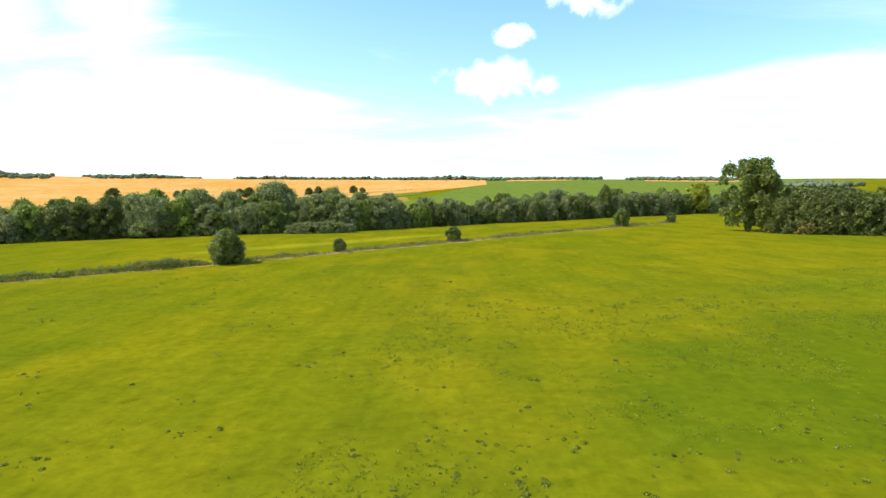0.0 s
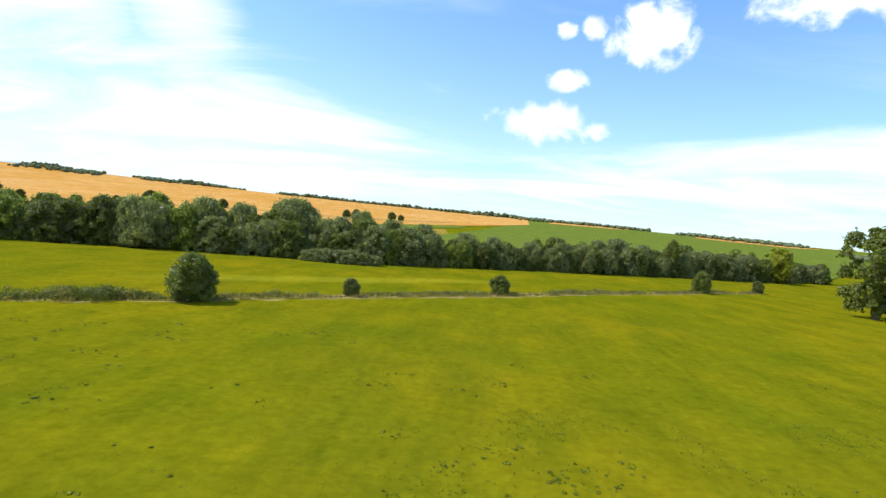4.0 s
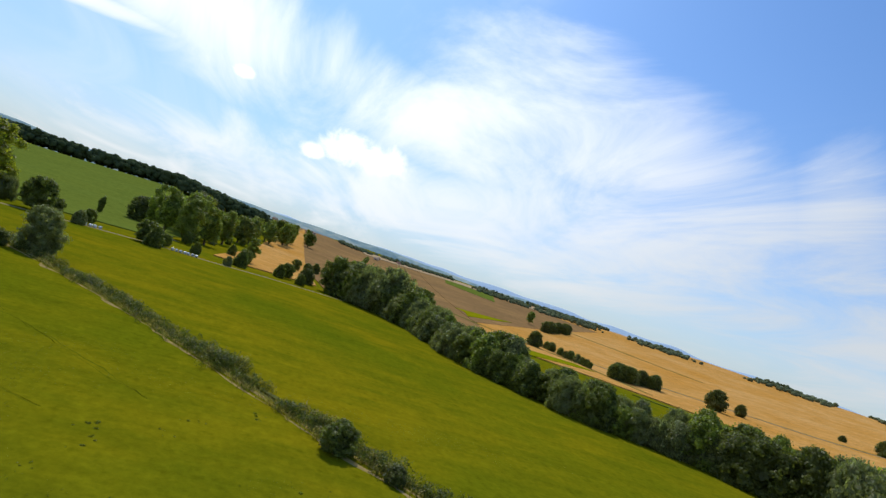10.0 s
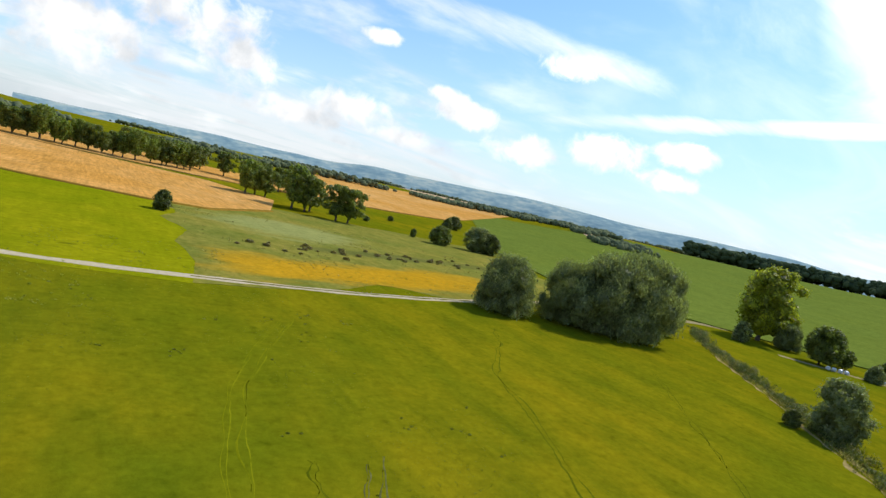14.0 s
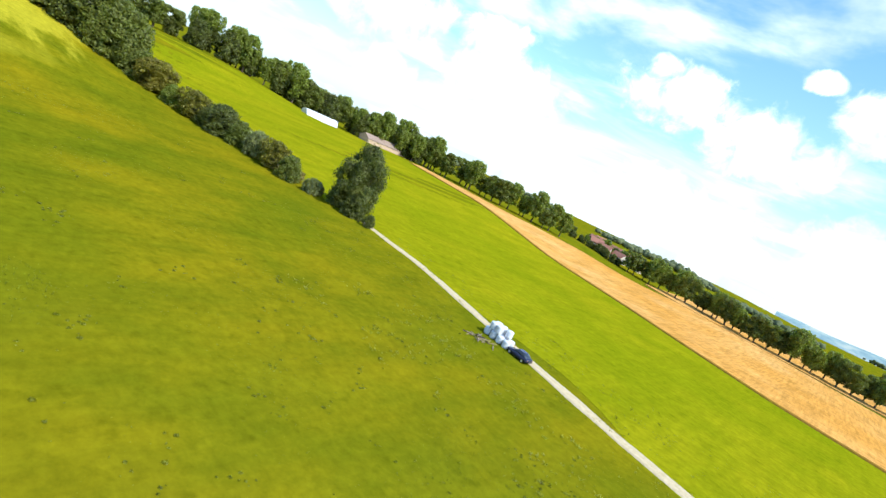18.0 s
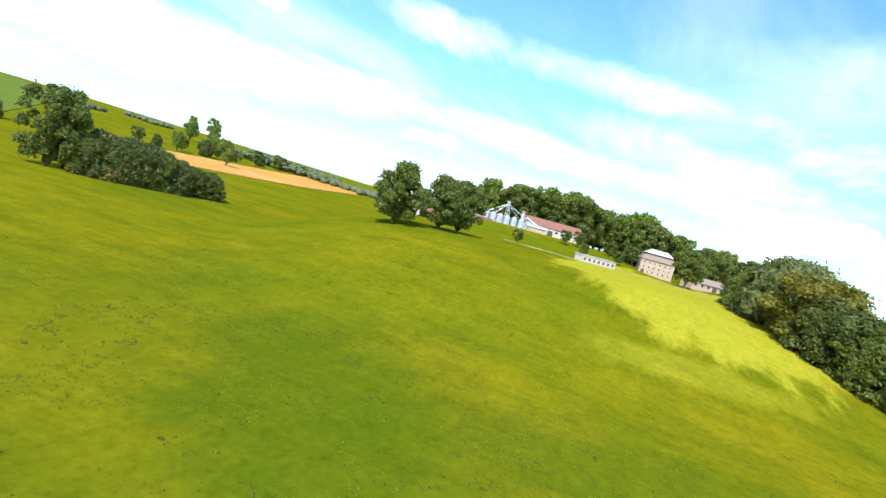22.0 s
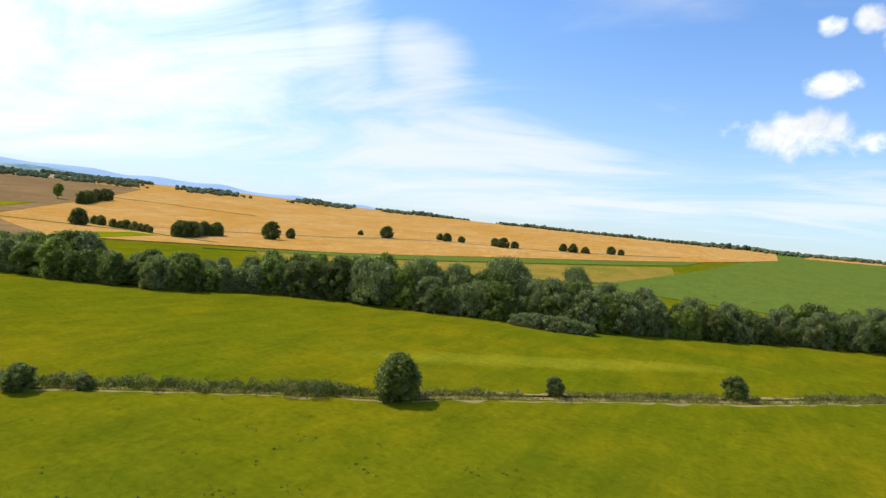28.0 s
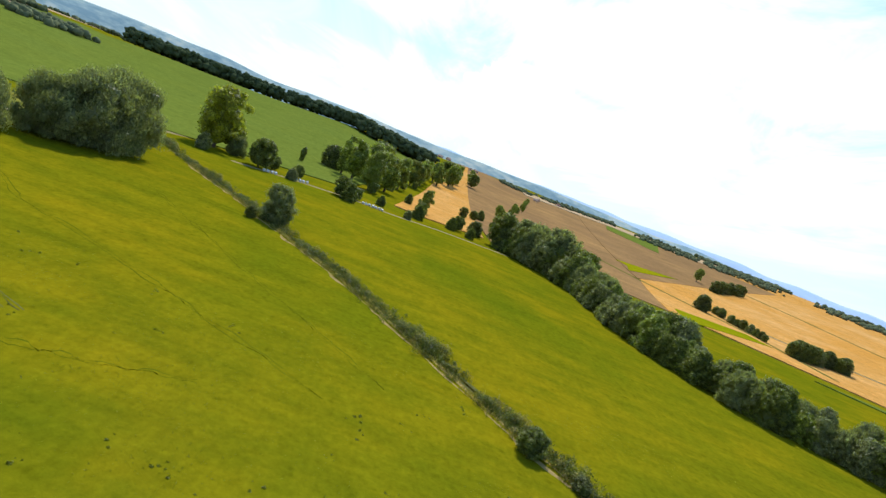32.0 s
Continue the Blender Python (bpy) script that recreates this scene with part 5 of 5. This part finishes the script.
part("wall", box(0, 0, -0.5, 19, 5, 3.6), WHITEWALL, shed)
part("roof", box(0, 0, 3.1, 19.6, 5.6, 0.25), PALEROOF, shed)
for k in range(7):
    add_window(shed, -8 + 2.65 * k, -2.5, 0.9, 1.0, 1.1)
gran = root_at("granary", 294, 12, -82, "tall pale granary with a stepped two-tier roof", "building")
part("wall", box(0, 0, -0.6, 17, 12, 8.4), PINKWALL, gran)
part("lower_roof", box(0, 0, 7.8, 18.2, 13.2, 2.6, 0.78), BROWNROOF, gran, "faded brown tiled lower roof")
part("louvre", box(0, 0, 10.4, 12.6, 9.0, 0.8), TIMBER, gran)
part("upper_roof", box(0, 0, 11.2, 14.2, 10.6, 2.4, 0.58), PALEROOF, gran)
part("door", box(-6.6, -6.04, 0.0, 1.6, 0.12, 2.2), TIMBER, gran)
for row in range(3):
    for k in range(6):
        if row or k:
            add_window(gran, -6.6 + 2.6 * k, -6.0, 0.9 + 2.4 * row, 0.7, 0.8)
building("long_house", "low plastered building with a brown tiled roof", 292, -14, -50, 26, 8, 3.4, 5.8, PINKWALL, BROWNROOF, 6, 1)
building("house", "small pink house between tall trees", 330, -95, -70, 11, 8, 4.6, 7.4, PINKWALL, REDROOF, 4, 1)
building("house", "white farmhouse among trees", 238, 128, -70, 13, 9, 4.0, 7.2, WHITEWALL, REDROOF, 4, 1)
tunnel = root_at("polytunnel", 281, -224, 82, "long white plastic polytunnel at the meadow's edge", "polytunnel")
arc = [(5.2 * math.cos(math.pi * k / 16), 4.6 * math.sin(math.pi * k / 16)) for k in range(17)]
v = [(x, a, z - 0.1) for x in (-13, -6.5, 0, 6.5, 13) for a, z in arc]
part("cover", (v, grid_faces(5, 17)), WRAP, tunnel, "", True)
for x in (-13, -6.5, 0, 6.5, 13):
    for k in range(0, 16, 4):
        part("hoop", beam((x, arc[k][0] * 1.01, arc[k][1] * 1.01), (x, arc[k + 4][0] * 1.01, arc[k + 4][1] * 1.01), 0.05), STEEL, tunnel)
for x in (-13.02, 13.02):
    part("end_wall", ([(x, a, z - 0.1) for a, z in arc], [tuple(range(17))]), WRAP, tunnel)
building("long_barn", "long low barn with a weathered brown roof", 268, -282, 86, 46, 12, 3.2, 6.2, PINKWALL, BROWNROOF, 10, 1)
for k, (x, y, turn) in enumerate(((128, -428, 10), (142, -440, 40), (116, -436, -20), (152, -462, 15), (106, -455, 70), (134, -474, 5), (120, -480, 30), (160, -490, 60))):
    building("house", "small village house with a red roof", x, y, turn + 180, 12, 9, 4.5, 8.0, (WHITEWALL, PINKWALL)[k % 2], REDROOF, 4, 1, "houses of the village")
rnd = random.Random(21)
for k in range(9):
    a, r = radians(rnd.uniform(72, 100)), rnd.uniform(1350, 1550)
    building("house", "tiny far-off house on the skyline", -math.sin(a) * r, math.cos(a) * r, rnd.uniform(0, 180), 11, 8, 3.5, 6.5, PINKWALL, (REDROOF, BROWNROOF)[k % 2], 3, 1, "houses on the skyline")

# wrapped bales: standing rolls with rounded rims
bale = root_at("wrapped_bale", -9.2, -54.6, 0, "white plastic-wrapped round bale", "bale", "wrapped bales")
v, f = [], []
prof = [(0.0, 0.0), (0.50, 0.0), (0.59, 0.06), (0.625, 0.18), (0.61, 0.42), (0.63, 0.62), (0.61, 0.85), (0.625, 1.04), (0.58, 1.17), (0.48, 1.22), (0.0, 1.21)]
for r, z in prof:
    v += [((r + 0.012 * math.sin(5 * a)) * math.cos(a), (r + 0.012 * math.sin(5 * a)) * math.sin(a), z) for a in [6.283185 * s / 18 for s in range(18)]]
for k in range(len(prof) - 1):
    f += [(k * 18 + s, k * 18 + (s + 1) % 18, (k + 1) * 18 + (s + 1) % 18, (k + 1) * 18 + s) for s in range(18)]
part("roll", (v, f), WRAP, bale, "", True)
rnd = random.Random(4)
for layer in range(2):
    for row in range(2):
        for k in range(4 - layer * (1 + row)):
            if layer == row == k == 0:
                continue
            x = -9.2 - 0.5 * layer - 1.38 * k + rnd.uniform(-0.06, 0.06)
            y = -54.6 + 1.27 * row + 0.20 * k
            copy_thing(bale, pose(x, y, float(height(x, y)) + 1.215 * layer, 0, 0, rnd.uniform(0, 360)))
for x, y in ((-270.7, -18), (-272.2, -16.8), (-274, -15.5), (-275.4, -14.2), (-281, -9.6), (-282.4, -8.4), (-283.8, -6.6), (-285, -5), (-286.6, -3.8), (-288.6, -2.4), (-298.4, 25), (-299, 26.6), (-299.8, 28.2), (-300.4, 30), (-300.4, 31.6), (-300.6, 33.4), (-300.6, 35)):
    copy_thing(bale, pose(x, y, float(height(x, y)) + 0.62, 90, 0, rnd.uniform(0, 360)) @ pose(0, 0, -0.61))["label"] = "white plastic-wrapped bale at the stony verge"

# parked car
PAINT = plain("dark_blue_paint", (0.025, 0.028, 0.06), (0.035, 0.04, 0.075), 0.5, 0.25, 0.0, 0.3, 0.6)
RUBBER = plain("tyre_rubber", (0.015, 0.015, 0.015), (0.035, 0.035, 0.035), 3.0, 0.9, 0.2)
car = root_at("parked_car", -16.3, -52.6, 172, "dark blue car parked on the grass beside the bales", "car")


def loft_x(rows):
    """A body from cross-rows: x, half width, bottom, shoulder, top."""
    v, f = [], []
    for x, w, lo, sh, hi in rows:
        v += [(x, -w * 0.94, lo), (x, -w, (lo + sh) / 2), (x, -w * 0.96, sh), (x, -w * 0.72, hi), (x, w * 0.72, hi), (x, w * 0.96, sh), (x, w, (lo + sh) / 2), (x, w * 0.94, lo)]
    for k in range(len(rows) - 1):
        f += [(k * 8 + s, k * 8 + (s + 1) % 8, (k + 1) * 8 + (s + 1) % 8, (k + 1) * 8 + s) for s in range(8)]
    f += [tuple(range(7, -1, -1)), tuple(range((len(rows) - 1) * 8, len(rows) * 8))]
    return v, f


part("body", loft_x([(-2.15, .70, .42, .62, .66), (-2.0, .84, .30, .72, .80), (-1.2, .87, .24, .84, .90), (-.7, .87, .22, .90, .94), (1.0, .87, .22, .92, .96), (1.8, .86, .28, .92, .98), (2.1, .78, .40, .84, .88)]), PAINT, car, "", True)
part("cabin", loft_x([(-1.0, .80, .88, .92, .95), (-.25, .76, .88, 1.25, 1.42), (.9, .75, .88, 1.25, 1.45), (1.75, .76, .88, 1.0, 1.05)]), GLASS, car, "dark glazed cabin", True)
part("roof", box(0.35, 0, 1.40, 1.35, 1.14, 0.06, 0.9), PAINT, car)
for x in (-1.35, 1.3):
    for y in (-0.80, 0.80):
        wv, wf = drum(0.31, -0.1, 0.1, 18)
        wheel = part("wheel", ([(x + a, y + b, 0.31 + q) for a, q, b in wv], wf), RUBBER, car, "black tyre")
        wv, wf = drum(0.19, -0.105, 0.105, 14)
        part("rim", ([(x + a, y + b, 0.31 + q) for a, q, b in wv], wf), STEEL, wheel)
for y in (-0.6, 0.6):
    part("headlight", box(-2.10, y, 0.60, 0.10, 0.30, 0.12), PALEROOF, car)
    part("tail_light", box(2.06, y, 0.70, 0.10, 0.22, 0.16), REDROOF, car)

# heap of broken timber by the bales
heap = root_at("timber_heap", -10.6, -48.8, 20, "heap of weathered boards and brushwood beside the bales", "wood pile")
rnd = random.Random(9)
for k in range(26):
    a, l = rnd.uniform(0, 3.14), rnd.uniform(0.8, 2.2)
    x, y, z = rnd.gauss(0, 1.2), rnd.gauss(0, 0.6), rnd.uniform(0.08, 0.5)
    part("board", beam((x - l / 2 * math.cos(a), y - l / 2 * math.sin(a), z), (x + l / 2 * math.cos(a), y + l / 2 * math.sin(a), max(0.06, z + rnd.uniform(-0.3, 0.3))), 0.07, 4), (BANK, TIMBER, BROWNROOF)[k % 3], heap)
# two bare stems in the meadow
for x, y in ((45.5, -69), (48, -71)):
    snag = root_at("dead_stem", x, y, rnd.uniform(0, 90), "thin bare forked stem of a dead tree", "dead tree", "bare stems")
    part("stem", tube([(0, 0, -0.3), (0.2, 0, 2.5), (0.1, 0.2, 5.2)], [0.12, 0.09, 0.03]), BARK, snag)
    part("branch", tube([(0.2, 0, 2.5), (0.9, 0.1, 4.0), (1.0, 0.1, 5.6)], [0.07, 0.05, 0.02]), BARK, snag)
